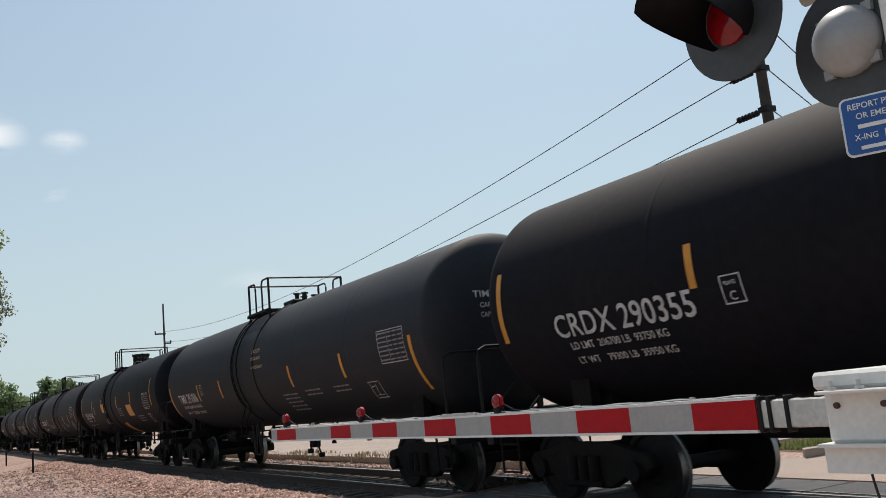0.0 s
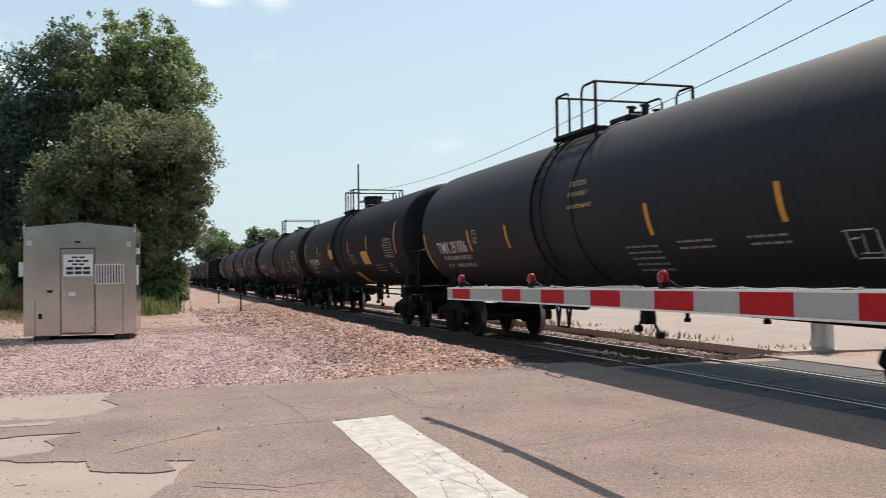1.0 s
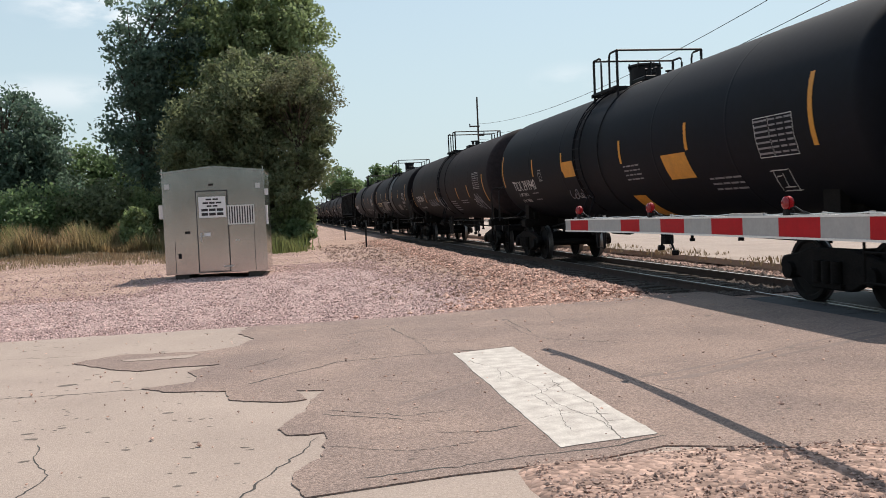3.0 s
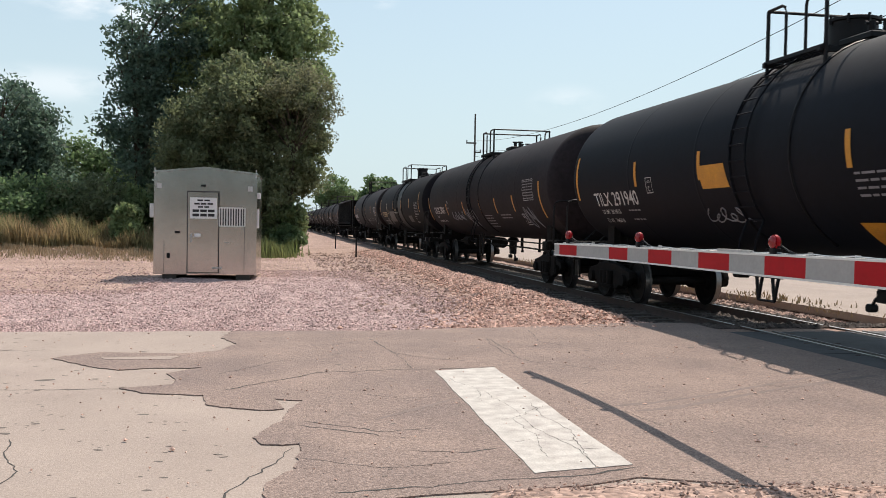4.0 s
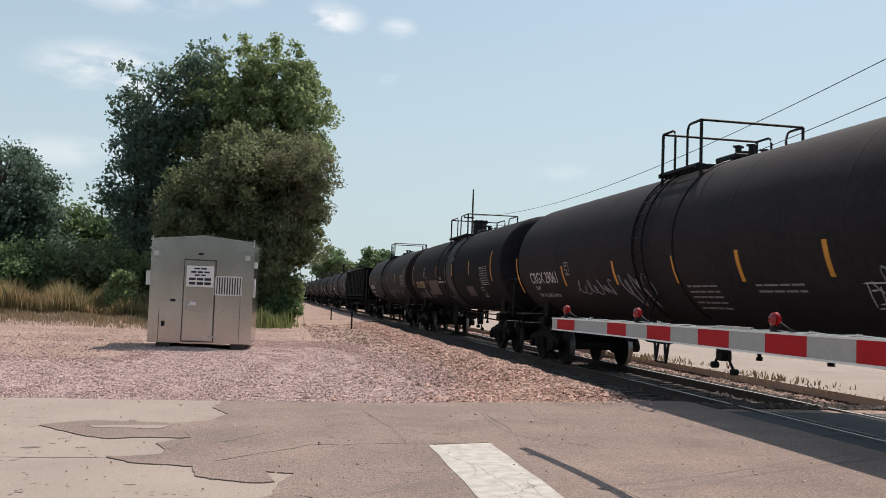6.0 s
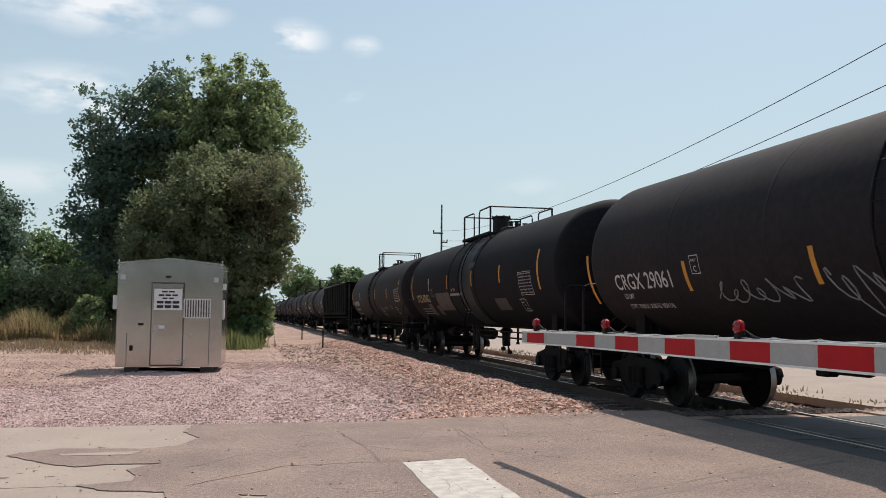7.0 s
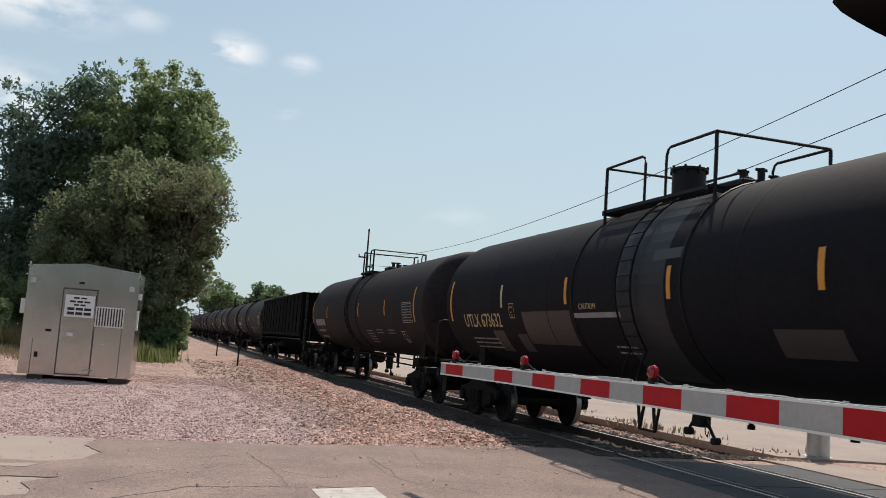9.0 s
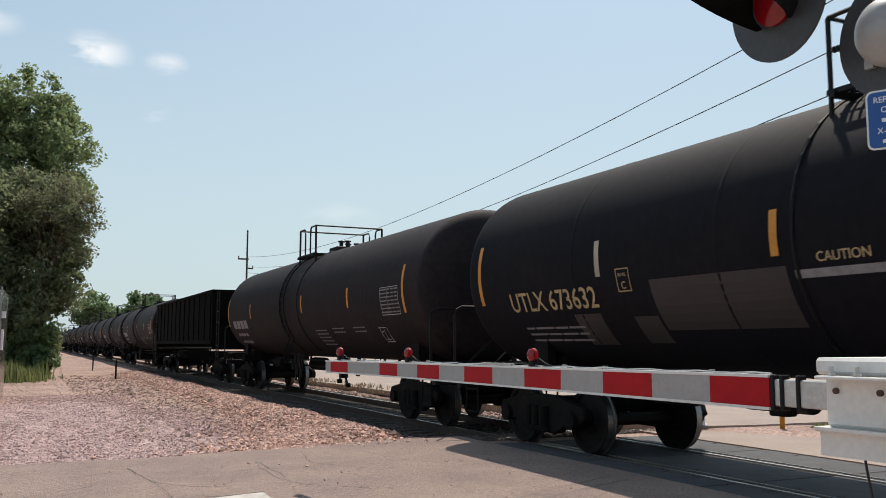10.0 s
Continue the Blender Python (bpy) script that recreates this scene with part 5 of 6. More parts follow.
def make_mechanism():
    mech = group_of("gate_mechanism")
    tagged(mech, "pale grey gate mechanism box on the signal mast", "gate mechanism")
    at = Matrix.Translation((3.34, 2.61, -0.169)) @ pose(0, 0, 0, 0, 0, 4) @ Matrix.Scale(1.09, 4)
    bm = bmesh.new()
    box(bm, 0, 0, 1.315, 0.5, 0.55, 0.20, bevel=0.015)
    part("housing", bm, M_WHITE, mech, at=at)
    bm = bmesh.new()
    box(bm, 0, 0, 1.43, 0.54, 0.59, 0.06, bevel=0.012)
    part("lid", bm, M_WHITE, mech, at=at)
    for dy in (-0.12, 0.05, 0.22):
        part("bolt", rod(bmesh.new(), (-0.25, dy, 1.345), (-0.262, dy, 1.345), 0.011, 8), M_RUST, mech, at=at)
    ledge = part("ledge", box(bmesh.new(), -0.295, 0.1, 1.392, 0.07, 0.3, 0.012, bevel=0.003), M_WHITE, mech, "folded ledge of the lid", at=at)
    for dy in (0.1, 0.2):
        bm = bmesh.new()
        rod(bm, (-0.3, dy, 1.398), (-0.3, dy, 1.43), 0.008, 6)
        rod(bm, (-0.3, dy, 1.399), (-0.3, dy, 1.408), 0.018, 6)
        part("bolt", bm, M_GALV, ledge)
    bm = bmesh.new()
    pipe(bm, [(0.0 + 0.03 * math.cos(radians(a)), -0.1, 1.48 + 0.03 * math.sin(radians(a))) for a in range(0, 361, 30)], 0.008, 6)
    part("lifting_eye", bm, M_GALV, mech, at=at)
    bm = bmesh.new()
    box(bm, -0.03, 0.02, 1.212, 0.5, 0.56, 0.012)
    box(bm, -0.24, 0.17, 1.165, 0.012, 0.26, 0.095)
    box(bm, -0.13, 0.29, 1.165, 0.22, 0.012, 0.095)
    box(bm, -0.16, -0.1, 1.165, 0.012, 0.3, 0.095)
    box(bm, -0.2, 0.045, 1.165, 0.09, 0.012, 0.095)
    part("bracket", bm, M_WHITE, mech, "folded mounting bracket", at=at)
    bm = bmesh.new()
    pipe(bm, [(3.2, 2.86, 1.14), (3.2, 2.84, 1.0), (3.22, 2.8, 0.7), (3.27, 2.72, 0.4), (3.34, 2.6, 0.1), (3.4, 2.5, -0.05)], 0.005, 6)
    part("cable", bm, M_WIRE, mech, "black cable hanging to the ground")
    return mech


make_mechanism()


def make_shelter():
    hut = group_of("signal_shelter")
    tagged(hut, "small aluminium signal equipment shelter with a notice on its door", "equipment shelter")
    w, h, dp = 2.58, 2.55, 2.5
    at = Matrix.Translation((-1.88, 23.9, 0.0)) @ pose(0, 0, 0, 0, 0, -1)
    z0 = 0.09
    bm = bmesh.new()
    prof = [(-w / 2, z0), (w / 2, z0), (w / 2, h + 0.13), (0, h + 0.26), (-w / 2, h + 0.13)]
    f = bm.faces.new([bm.verts.new((x, 0, z)) for x, z in prof])
    got = bmesh.ops.extrude_face_region(bm, geom=[f])
    bmesh.ops.translate(bm, verts=[v for v in got["geom"] if isinstance(v, bmesh.types.BMVert)], vec=(0, dp, 0))
    part("body", bm, M_ALU, hut, "mill-finish aluminium walls", at=at)
    bm = bmesh.new()
    for s in (-1, 1):
        a = math.atan2(0.13, w / 2)
        m = Matrix.Translation((s * w / 4, dp / 2, h + 0.222)) @ Matrix.Rotation(s * a, 4, 'Y')
        box(bm, 0, 0, 0, w / 2 + 0.05, dp + 0.12, 0.05, m)
    part("roof", bm, M_ALU, hut, "shallow gabled aluminium roof", at=at)
    bm = bmesh.new()
    box(bm, 0, -0.012, h - 0.04, w + 0.02, 0.02, 0.03)
    part("fascia", bm, M_ALU, hut, at=at)
    bm = bmesh.new()
    for x in (-w / 2 + 0.02, w / 2 - 0.02):
        box(bm, x, -0.015, h + 0.16, 0.03, 0.03, 0.2)
        box(bm, x, dp * 0.5, h + 0.14, 0.04, 0.04, 0.12)
    part("lifting_lug", bm, M_GALV, hut, at=at)
    bm = bmesh.new()
    box(bm, -0.06, -0.014, 1.18, 0.76, 0.03, 2.06, bevel=0.008)
    door = part("door", bm, M_ALU, hut, "closed aluminium door", at=at)
    bm = bmesh.new()
    for x in (-0.455, 0.335):
        box(bm, x, -0.006, 1.18, 0.022, 0.012, 2.10)
    for z in (0.13, 2.225):
        box(bm, -0.06, -0.006, z, 0.80, 0.012, 0.022)
    part("door_gap", bm, M_ALU_DARK, hut, at=at)
    bm = bmesh.new()
    box(bm, -0.36, -0.04, 1.03, 0.035, 0.04, 0.22)
    box(bm, -0.34, -0.07, 1.06, 0.09, 0.03, 0.03)
    part("door_handle", bm, M_GALV, door)
    bm = bmesh.new()
    box(bm, 0.30, -0.035, 0.26, 0.24, 0.02, 0.035)
    part("door_stay", bm, M_GALV, door)
    bm = bmesh.new()
    box(bm, -0.05, -0.034, 1.80, 0.68, 0.006, 0.54)
    notice = part("notice", bm, M_SIGNW, door, "white notice with black lines of writing")
    for z, wd, hh in ((2.0, 0.34, 0.04), (1.91, 0.5, 0.045), (1.83, 0.3, 0.04), (1.73, 0.58, 0.065), (1.62, 0.58, 0.07)):
        bm = bmesh.new()
        words = 3 if wd > 0.45 else 2
        for k in range(words):
            box(bm, -0.05 - wd / 2 + wd * (k + 0.5) / words, -0.039, z, wd / words - 0.03, 0.004, hh)
        part("writing_bar", bm, M_INK, hut, at=at)
    bm = bmesh.new()
    for x in (0.35, 0.99):
        box(bm, x, -0.02, 1.58, 0.03, 0.04, 0.5)
    for z in (1.345, 1.815):
        box(bm, 0.67, -0.02, z, 0.66, 0.04, 0.03)
    vent = part("vent", bm, M_WHITE, hut, "white louvred vent grille", at=at)
    slat = finish(box(bmesh.new(), 0, 0, 0, 0.03, 0.02, 0.46), "slat", M_WHITE)
    for k in range(9):
        part("slat", slat, None, vent, at=Matrix.Translation((0.41 + 0.065 * k, -0.025, 1.58)))
    bm = bmesh.new()
    box(bm, 0.67, -0.006, 1.58, 0.62, 0.008, 0.44)
    part("vent_backing", bm, M_ALU_DARK, vent)
    for x, z, sx, sz, mt in ((-0.7, 1.17, 0.13, 0.06, M_BLACK), (-0.92, 0.57, 0.08, 0.13, M_BLACK), (-0.06, 2.38, 0.12, 0.05, M_BLACK), (-1.16, 2.36, 0.12, 0.13, M_GALV), (1.12, 2.32, 0.12, 0.13, M_GALV), (-0.2, 1.10, 0.16, 0.09, M_SIGNW), (0.55, 0.92, 0.12, 0.025, M_GALV)):
        bm = bmesh.new()
        box(bm, x, -0.012 if z > 1.15 or x < -0.5 else -0.036, z, sx, 0.02, sz)
        part("fitting", bm, mt, hut, at=at)
    for x, z0s, z1s in ((-1.03, 0.12, 0.95), (0.98, 0.12, 1.33)):
        bm = bmesh.new()
        box(bm, x, -0.004, (z0s + z1s) / 2, 0.012, 0.008, z1s - z0s)
        part("panel_joint", bm, M_ALU_DARK, hut, at=at)
    bm = bmesh.new()
    box(bm, -w / 2 - 0.06, 0.25, 1.72, 0.12, 0.3, 0.36, bevel=0.01)
    part("side_box", bm, M_WHITE, hut, at=at)
    bm = bmesh.new()
    box(bm, w / 2 + 0.02, 0.35, 1.55, 0.04, 0.25, 0.5)
    part("side_plate", bm, M_SIGNW, hut, at=at)
    bm = bmesh.new()
    box(bm, w / 2 + 0.04, 0.2, 2.15, 0.08, 0.12, 0.16)
    part("side_lamp", bm, M_SIGNW, hut, at=at)
    for x in (-0.9, 0.95):
        bm = bmesh.new()
        box(bm, x, dp / 2, 0.03, 0.35, dp - 0.1, 0.14)
        part("skid", bm, M_TIE, hut, at=at)
    return hut


make_shelter()

# track-side stakes
for x, y, h in ((3.21, 40.1, 0.85), (3.0, 54.0, 0.75)):
    z = ground_z(x, y)
    bm = bmesh.new()
    box(bm, 0, 0, h / 2 - 0.05, 0.07, 0.05, h + 0.1, bevel=0.008)
    ob = part("marker_stake", bm, M_BLACK, None, at=Matrix.Translation((x, y, z)))
    tagged(ob, "short dark marker stake standing in the ballast", "stake", "marker stakes")


# ---- overhead line ----
def make_pole(x, y, h, label, girth=0.17):
    pole = group_of("utility_pole", Matrix.Translation((x, y, 0)))
    tagged(pole, label, "utility pole", "poles of the overhead line")
    bm = bmesh.new()
    rod(bm, (0, 0, -0.3), (0, 0, h), girth, 12, girth * 0.62)
    part("pole", bm, M_WOOD, pole, "", radians(40))
    return pole


pole_far = make_pole(16.26, 77.0, 11.3, "tall dark timber utility pole far along the track", 0.11)
for z, w in ((8.75, 0.9), (7.95, 0.6)):
    bm = bmesh.new()
    box(bm, -w * 0.35 if z > 8.5 else w * 0.4, 0, z, w, 0.1, 0.12)
    rod(bm, (-w * 0.8 if z > 8.5 else w * 0.85, 0, z), (-w * 0.8 if z > 8.5 else w * 0.85, 0, z + 0.25), 0.05, 8)
    part("insulator_arm", bm, M_WOOD, pole_far)
pole_near = make_pole(16.1, 13.4, 9.6, "timber utility pole behind the train with insulators")
for z in (7.05, 8.0):
    bm = bmesh.new()
    for k in range(6):
        rod(bm, (-0.02, 0.25 + 0.1 * k, z), (-0.02, 0.30 + 0.1 * k, z - 0.01), 0.075, 10)
    rod(bm, (0, 0.0, z), (0, 0.9, z - 0.02), 0.02, 6)
    box(bm, 0, 0, z, 0.3, 0.25, 0.12)
    part("insulator", bm, M_BLACK, pole_near, "string of dark insulators")


def cable(a, b, sag, r=0.013, label="thin black overhead cable strung between poles"):
    a, b = Vector(a), Vector(b)
    bm = bmesh.new()
    pipe(bm, [a.lerp(b, i / 24) - Vector((0, 0, sag * 4 * (i / 24) * (1 - i / 24))) for i in range(25)], r, 5)
    tagged(part("overhead_cable", bm, M_WIRE), label, "cable", "cables of the overhead line")


cable((16.1, 14.1, 9.15), (16.2, 77, 8.95), 1.55)
cable((16.1, 14.1, 8.02), (16.2, 77, 8.1), 1.5)
cable((16.1, 14.1, 7.03), (16.2, 77, 7.6), 1.5)
make_pole(60, 31, 9.4, "distant timber utility pole beyond the road")
for z0, z1 in ((9.2, 9.0), (8.0, 8.2), (7.0, 7.5)):
    cable((16.15, 13.3, z0), (60, 31, z1), 0.9)

# mast base beyond the track
bm = bmesh.new()
lathe(bm, [(-0.1, 0.36), (0.0, 0.36), (0.03, 0.3), (0.05, 0.2), (0.9, 0.19), (0.92, 0.23), (0.96, 0.23), (0.98, 0.08), (2.4, 0.07)], 'Z', 24)
ob = part("signal_mast", bm, M_GALV, None, "", radians(40), Matrix.Translation((11.6, 13.85, -0.06)))
tagged(ob, "galvanised signal mast on a round base beyond the track", "signal mast")
bm = bmesh.new()
box(bm, 0, 0, 0.25, 0.09, 0.025, 0.75, bevel=0.008)
tagged(part("marker_post", bm, M_YELLOW, None, at=Matrix.Translation((12.7, 12.75, -0.06)) @ pose(0, 0, 0, 0, 0, -40)), "flat yellow marker post in the gravel beyond the track", "marker post")
# low house beyond
house = tagged(group_of("house", Matrix.Translation((47, 38, 0)) @ pose(0, 0, 0, 0, 0, 25)), "low house with a dark grey gabled roof", "house")
bm = bmesh.new()
box(bm, 0, 0, 1.3, 11, 8, 2.7)
part("wall", bm, M_PANEL, house)
for s in (-1, 1):
    bm = bmesh.new()
    box(bm, 0, 0, 0, 11.8, 4.9, 0.15, Matrix.Translation((0, s * 2.15, 3.35)) @ Matrix.Rotation(-s * radians(22), 4, 'X'))
    part("roof", bm, M_TIE, house)
bm = bmesh.new()
box(bm, -5.52, 1.0, 1.5, 0.06, 1.4, 1.1)
part("window", bm, M_BLACK, house)
# kerb and grass beyond the track
kerb = flat_shape("kerb", [(11.9, 10.35), (24, 10.0), (24, 10.2), (12.1, 10.55)], 0.11, M_CONCRETE, 0.2, "pale concrete kerb beyond the track", "kerb")


# ---- plants ----
def leaves(rng, centres, radii, count, size, flat=0.75):
    """Leaf quads spread over clumps; each clump is a fuzzy shell."""
    n = len(centres)
    pick = rng.choice(n, count, p=radii ** 2 / (radii ** 2).sum())
    d = rng.normal(0, 1, (count, 3))
    d /= np.linalg.norm(d, axis=1, keepdims=True)
    rad = (radii[pick] * (0.2 + 0.58 * np.minimum(np.abs(rng.normal(0, 1, count)), 1.35)))[:, None]
    p = centres[pick] + d * rad * np.array([1, 1, flat])
    u = rng.normal(0, 1, (count, 3))
    u /= np.linalg.norm(u, axis=1, keepdims=True)
    w = np.cross(u, rng.normal(0, 1, (count, 3)))
    w /= np.linalg.norm(w, axis=1, keepdims=True)
    s = size * rng.uniform(0.6, 1.35, (count, 1))
    v = np.stack([p - u * s, p - w * s * 0.55, p + u * s, p + w * s * 0.55], 1)
    return v.reshape(-1, 3), (np.arange(count * 4).reshape(-1, 4))


def make_tree(name, x, y, height, blobs, leaf, clumps, count, size, label, seed, trunk=0.28, category="tree", z=None, group="", clump=0.16, grow=1.0, open_crown=False):
    """Tapered trunk with limbs that reach to the clumps of a crown made of several ellipsoids (offset x, y, z, and radii)."""
    rng = np.random.default_rng(seed)
    z = ground_z(x, y) if z is None else z
    tree = group_of(name, Matrix.Translation((x, y, z)))
    tagged(tree, label, category, group)
    blobs = [tuple(v * grow for v in b) for b in blobs]
    cs, rs = [], []
    weights = np.array([b[3] * b[4] + b[3] * b[5] for b in blobs])
    weights = weights / weights.sum()
    for k in range(clumps):
        b = blobs[rng.choice(len(blobs), p=weights)]
        d = rng.normal(0, 1, 3)
        d /= np.linalg.norm(d)
        q = rng.random() ** 0.45 if k % 5 else rng.uniform(0.82, 1.0)
        cs.append(np.array(b[:3]) + d * np.array(b[3:6]) * q)
        rs.append(clump * (b[3] + b[5]) * (rng.uniform(0.6, 1.4) if k % 5 else rng.uniform(0.45, 0.8)))
    cs, rs = np.array(cs), np.array(rs)
    cs[:, 2] = np.maximum(cs[:, 2], 0.3)
    bm = bmesh.new()
    lean = rng.normal(0, 0.03, 2)
    spine = [Vector((lean[0] * h * height, lean[1] * h * height, h * height - 0.3 * (h == 0))) for h in (0, 0.15, 0.35, 0.55, 0.75, 0.9)]
    for i, (a, b) in enumerate(zip(spine, spine[1:])):
        rod(bm, a, b, trunk * (1 - 0.17 * i), 9, trunk * (1 - 0.17 * (i + 1)))
    for k in rng.choice(len(cs), min(len(cs), 34), replace=False):
        c = Vector(cs[k])
        base = spine[1].lerp(spine[-1], min(0.95, max(0.05, (c.z - 0.25 * height) / height)))
        mid = base.lerp(c, 0.55) + Vector((0, 0, 0.06 * height * 0.4))
        limb = bmesh.new() if open_crown else bm
        rod(limb, base, mid, trunk * 0.3, 5, trunk * 0.17)
        rod(limb, mid, c, trunk * 0.17, 5, trunk * 0.05)
        if open_crown:
            part("limb", limb, M_BARK, tree)
    part("trunk", bm, M_BARK, tree)
    v, f = leaves(rng, cs, rs, count, size)
    me = bpy.data.meshes.new("crown")
    me.from_pydata(v.tolist(), [], f.tolist())
    me.materials.append(leaf)
    part("crown", me, None, tree)
    return tree


make_tree("poplar", -7.7, 50.5, 13.0, [(0, 0, 6.5, 1.7, 1.8, 4.6), (0.6, 0, 9.6, 1.4, 1.5, 3.2), (2.6, 0, 11.6, 1.0, 1.0, 3.7), (-1.1, 0, 10.4, 0.8, 0.8, 2.6)], M_LEAF_DARK, 240, 20000, 0.12,
          "tall dark green poplar with an open crown", 11, 0.24, clump=0.14, grow=1.05, open_crown=True)
make_tree("cottonwood", -2.2, 52.0, 15.0, [(-1.4, 0, 9.2, 3.2, 3.2, 5.0), (1.3, 0, 10.0, 2.9, 3.0, 4.6), (3.3, 0, 8.2, 1.5, 2.0, 3.4), (-0.3, 0, 13.7, 2.3, 2.0, 2.0), (2.4, 0, 12.2, 1.9, 1.8, 2.1), (1.2, 0, 13.8, 1.9, 1.8, 1.8), (-2.6, 0, 12.4, 1.5, 1.6, 2.2)], M_LEAF, 420, 74000, 0.12,
          "tall bright green cottonwood with ragged outline", 12, 0.36, clump=0.105, grow=1.05, open_crown=True)
make_tree("spreading_bush", -0.9, 45.5, 8.5, [(-0.5, 0, 5.4, 3.2, 3.2, 3.9), (1.3, 0, 5.4, 2.0, 2.4, 2.3), (-2.6, 0, 4.4, 2.5, 2.4, 3.6), (-0.6, 0, 1.5, 2.1, 2.4, 1.7), (-2.4, 0, 1.5, 2.8, 2.2, 1.7), (-0.6, -1.6, 2.6, 2.0, 1.4, 2.4), (-2.4, -1.4, 2.8, 2.6, 1.4, 2.6), (-1.4, 0, 7.2, 2.3, 2.0, 1.9)], M_LEAF_OLIVE, 440, 110000, 0.095,
          "broad dark olive tree drooping to the ground", 13, 0.26, clump=0.12, grow=1.06)
make_tree("spreading_bush", 0.1, 44.6, 8.6, [(-0.1, 0, 7.4, 2.2, 1.8, 1.5), (1.0, 0, 6.4, 1.6, 1.6, 1.5)], M_LEAF_BROWN, 80, 15000, 0.065,
          "brownish dried crown of a broad tree", 14, 0.2, grow=1.06)
make_tree("broadleaf_tree", -15.2, 52, 9.0, [(0, 0, 5.0, 2.8, 2.8, 3.9), (1.8, 0, 4.0, 1.8, 2.0, 3.0)], M_LEAF_DARK, 130, 26000, 0.12, "green broadleaf tree at the edge of the scrub", 15, 0.28, group="trees behind the meadow")
make_tree("broadleaf_tree", -19.5, 53, 10.6, [(0, 0, 6.0, 3.2, 3.0, 4.6)], M_LEAF_DARK, 130, 26000, 0.12, "green broadleaf tree at the edge of the scrub", 16, 0.28, group="trees behind the meadow")
make_tree("broadleaf_tree", -25.5, 55, 11.6, [(0, 0, 6.5, 3.8, 3.0, 5.0)], M_LEAF_DARK, 110, 15000, 0.15, "dark green broadleaf tree behind the meadow", 17, 0.28, group="trees behind the meadow")
make_tree("broadleaf_tree", -10.5, 56, 6.6, [(0, 0, 3.6, 3.2, 2.6, 2.9), (-2.5, 0, 3.2, 2.4, 2.4, 2.6)], M_LEAF_MID, 110, 16000, 0.13, "low green broadleaf tree in the scrub", 18, 0.22, group="trees behind the meadow")
rng_s = np.random.default_rng(5)
for k, (x, y, h, w) in enumerate(((-17, 46, 2.4, 2.2), (-14.4, 46.5, 2.9, 2.2), (-12.0, 46, 3.1, 2.1), (-9.6, 46.5, 3.4, 2.0), (-7.6, 46.8, 2.9, 1.7), (-20, 47, 3.0, 2.4), (-23.5, 48, 3.4, 2.6), (-5.2, 47, 3.0, 1.8), (-6.9, 41.6, 1.9, 0.6), (-0.1, 44.2, 2.7, 1.0), (0.2, 43.2, 1.3, 0.7), (-28, 49, 3.8, 2.8))):
    make_tree("shrub", x, y, h, [(0, 0, h * 0.5, w, w * 0.8, h * 0.52)], M_LEAF if k in (8, 9, 4) else M_LEAF_MID if k % 3 else M_LEAF_OLIVE, 44, int(800 + 1900 * h), 0.10, "green shrub at the edge of the meadow", 30 + k, 0.07, "shrub", group="shrubs behind the meadow", clump=0.2)
# far trees
for k, (x, y, h, w) in enumerate(((11.1, 230, 14.5, 4.8), (13.8, 132, 8.8, 3.6), (23, 140, 9.0, 4.0), (31, 125, 8.6, 4.5), (17, 260, 12, 5), (-4, 170, 9, 5), (-11, 160, 9, 5), (42, 130, 9, 5), (20, 178, 9.5, 5))):
    make_tree("distant_tree", x, y, h, [(0, 0, h * 0.56, w, w, h * 0.42), (w * 0.4, 0, h * 0.5, w * 0.7, w * 0.7, h * 0.33)], M_LEAF_MID, 80, 10000, 0.34, "distant green tree beyond the train", 60 + k, 0.25, group="distant trees", z=-0.3)

# unseen tree row added behind the camera, darkens reflections on shelter and tanks
for k in range(11):
    x = -60 + 12 * k
    make_tree("distant_tree", x, -46 - 6 * (k % 3), 10 + k % 4, [(0, 0, 5.5, 6, 5, 5.2)], M_LEAF_DARK, 60, 5000, 0.5, "unseen dark trees added behind the camera to darken reflections", 90 + k, 0.3, group="trees across the road", z=-0.2)


def grass(name, count, place, high, mat, label, seed):
    rng = np.random.default_rng(seed)
    p = place(rng, count)
    n = len(p)
    a = rng.uniform(0, 2 * np.pi, n)
    h = high * rng.uniform(0.35, 1.25, n) * (0.75 + 0.5 * np.sin(p[:, 0] * 1.9) * np.sin(p[:, 0] * 0.63 + p[:, 1] * 1.1))
    w = 0.012 + 0.012 * rng.random(n)
    side = np.stack([np.cos(a), np.sin(a), np.zeros(n)], 1) * w[:, None]
    bend = np.stack([np.cos(a + 1.3), np.sin(a + 1.3), np.zeros(n)], 1) * (h * rng.uniform(0.1, 0.5, n))[:, None]
    up = np.stack([np.zeros(n), np.zeros(n), h], 1)
    v = np.stack([p - side, p + side, p + bend * 0.35 + up * 0.6 + side * 0.7, p + bend + up, p + bend * 0.35 + up * 0.6 - side * 0.7], 1)
    me = bpy.data.meshes.new(name)
    me.from_pydata(v.reshape(-1, 3).tolist(), [], (np.arange(n * 5).reshape(-1, 5)).tolist())
    me.materials.append(mat)
    return tagged(new(name, me), label, "grass", kind="stuff")


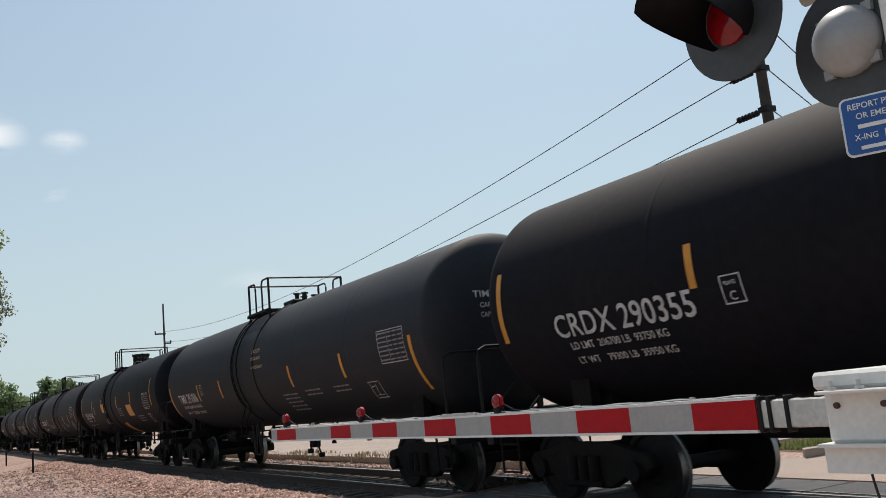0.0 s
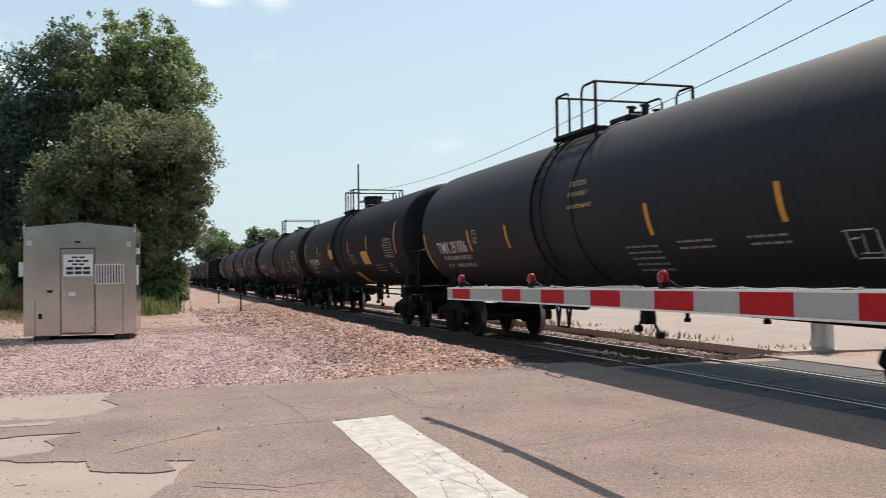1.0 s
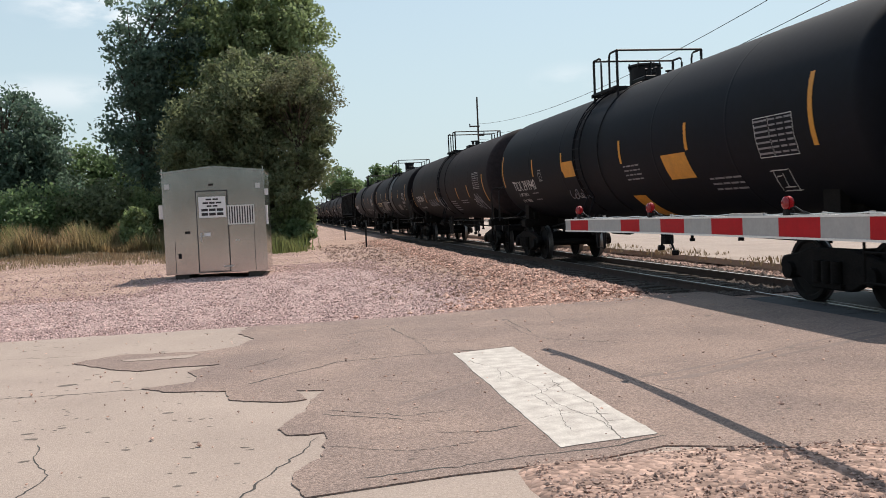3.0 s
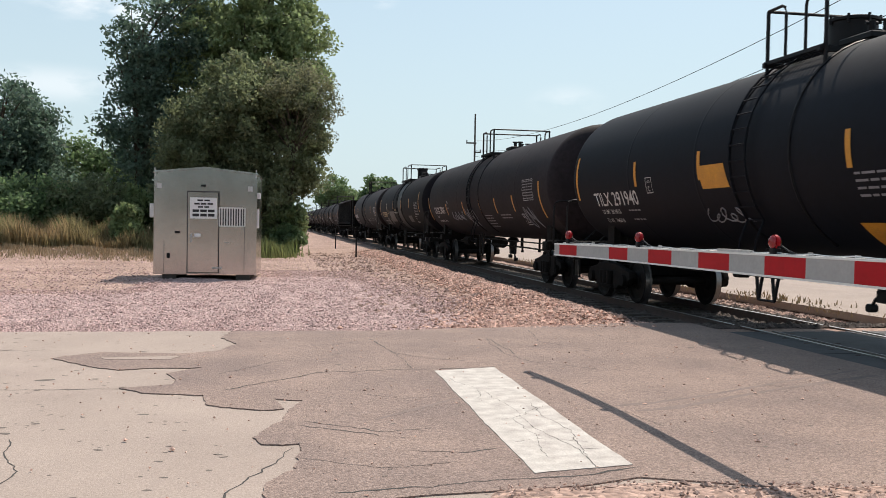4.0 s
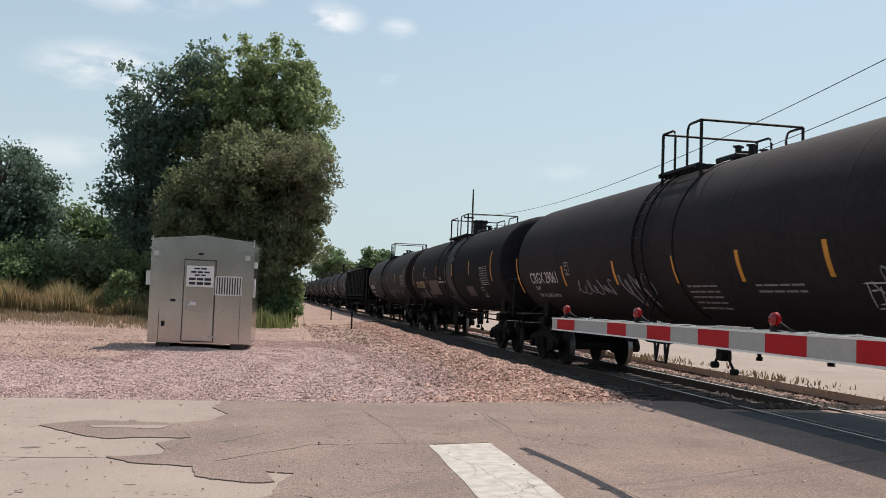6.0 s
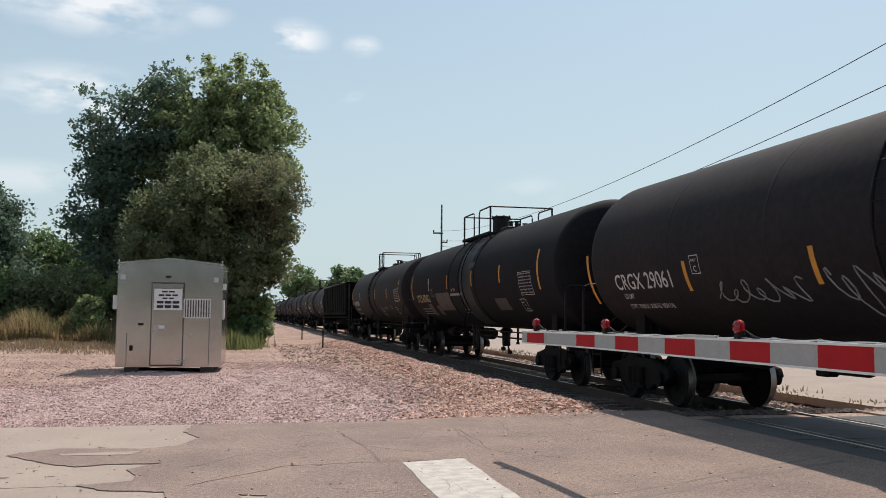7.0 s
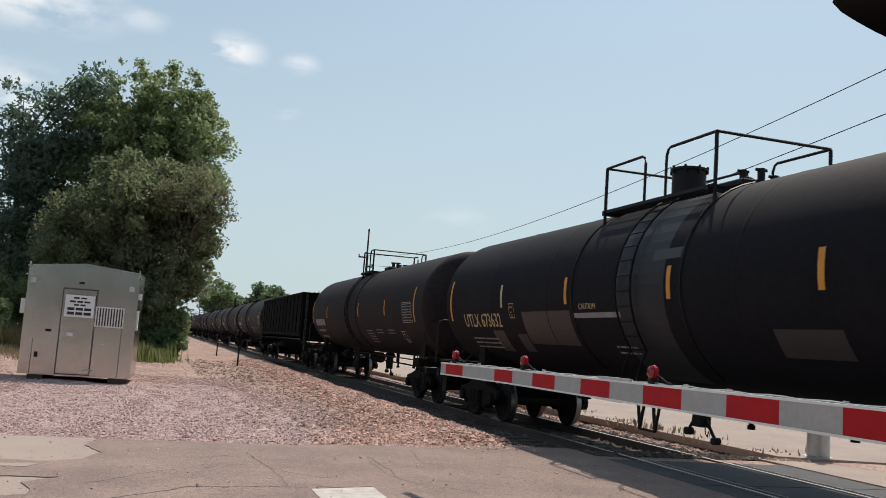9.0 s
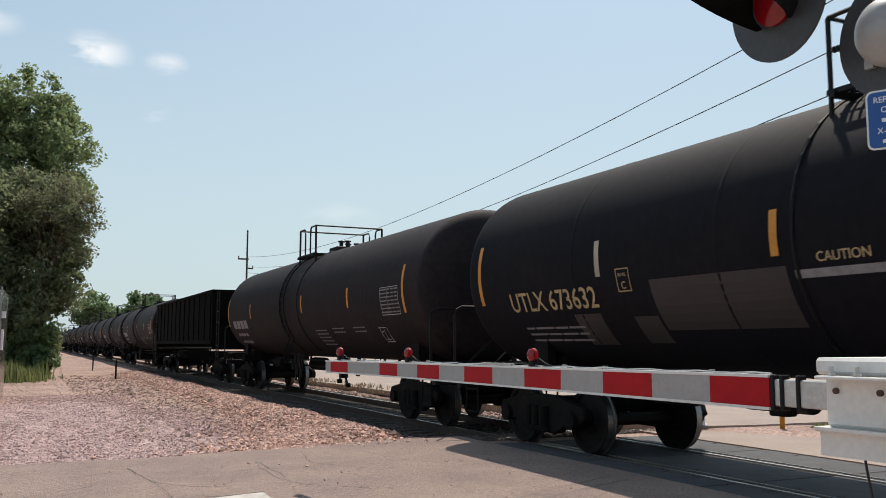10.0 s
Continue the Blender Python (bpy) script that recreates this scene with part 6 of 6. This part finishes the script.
def meadow_spots(rng, count):
    x = rng.uniform(-32, -5.0, count)
    y = 39.5 + 7.5 * rng.random(count) ** 1.1 + 0.8 * np.sin(x * 0.7)
    return np.array([(a, b, ground_z(a, b) + 0.03) for a, b in zip(x, y)])


def verge_spots(rng, count):
    y = rng.uniform(13.8, 40, count)
    x = np.array([track_x(q) for q in y]) + rng.normal(2.75, 0.3, count) + 0.25 * np.sin(y * 2.3)
    return np.array([(a, b, -0.05) for a, b in zip(x, y)])


def green_spots(rng, count):
    x = rng.uniform(13.0, 19, count)
    y = rng.uniform(10.6, 12.4, count)
    return np.stack([x, y, np.full(count, -0.03)], 1)


grass("meadow_grass", 24000, lambda rng, n: meadow_spots(rng, n) + np.array([0, 1.5, 0]), 1.1, M_GRASS_GREEN, "tall green weeds at the back of the meadow", 17)
grass("meadow_grass", 80000, meadow_spots, 1.0, M_GRASS, "tall dry brown and green meadow grass", 7)
grass("straw_litter", 12000, lambda rng, n: np.array([(a, q, ground_z(a, q)) for a, q in zip(rng.uniform(-24, -2.5, n), 33 + 6.5 * rng.random(n) ** 0.5)]), 0.22, M_STRAW, "dry straw and dead stalks at the meadow's edge", 27)
grass("weed_patch", 4500, lambda rng, n: np.array([(a, q, ground_z(a, q)) for a, q in zip(rng.normal(-0.7, 0.5, n), rng.normal(41.0, 1.0, n))]), 0.7, M_GRASS_GREEN, "brownish weeds behind the shelter", 28)
grass("verge_grass", 1200, verge_spots, 0.15, M_STRAW, "sparse dry grass tufts beside the far rail", 8)
grass("lawn_grass", 12000, green_spots, 0.12, M_GRASS_GREEN, "short green grass beside the far kerb", 9)


# ---- what moves ----
def motions():
    for i, car in CARS:
        y0 = FIRST + PITCH * i
        walk(car, [(t, track_pose(y0 - SPEED * t)) for t in (0, 1, 2, 3, 4, 5, 6, 7, 8, 9, 10)])
        if -1 <= i <= 6:
            for truck in [o for o in car.children if o.name.startswith("truck")]:
                for ws in [o for o in truck.children if o.name.startswith("wheelset")]:
                    y = ws.location.y
                    walk(ws, [(t / 30, pose(0, y, 0.457, math.degrees(SPEED * t / 30 / 0.457), 0, 0)) for t in range(0, 301, 2)])


motions()
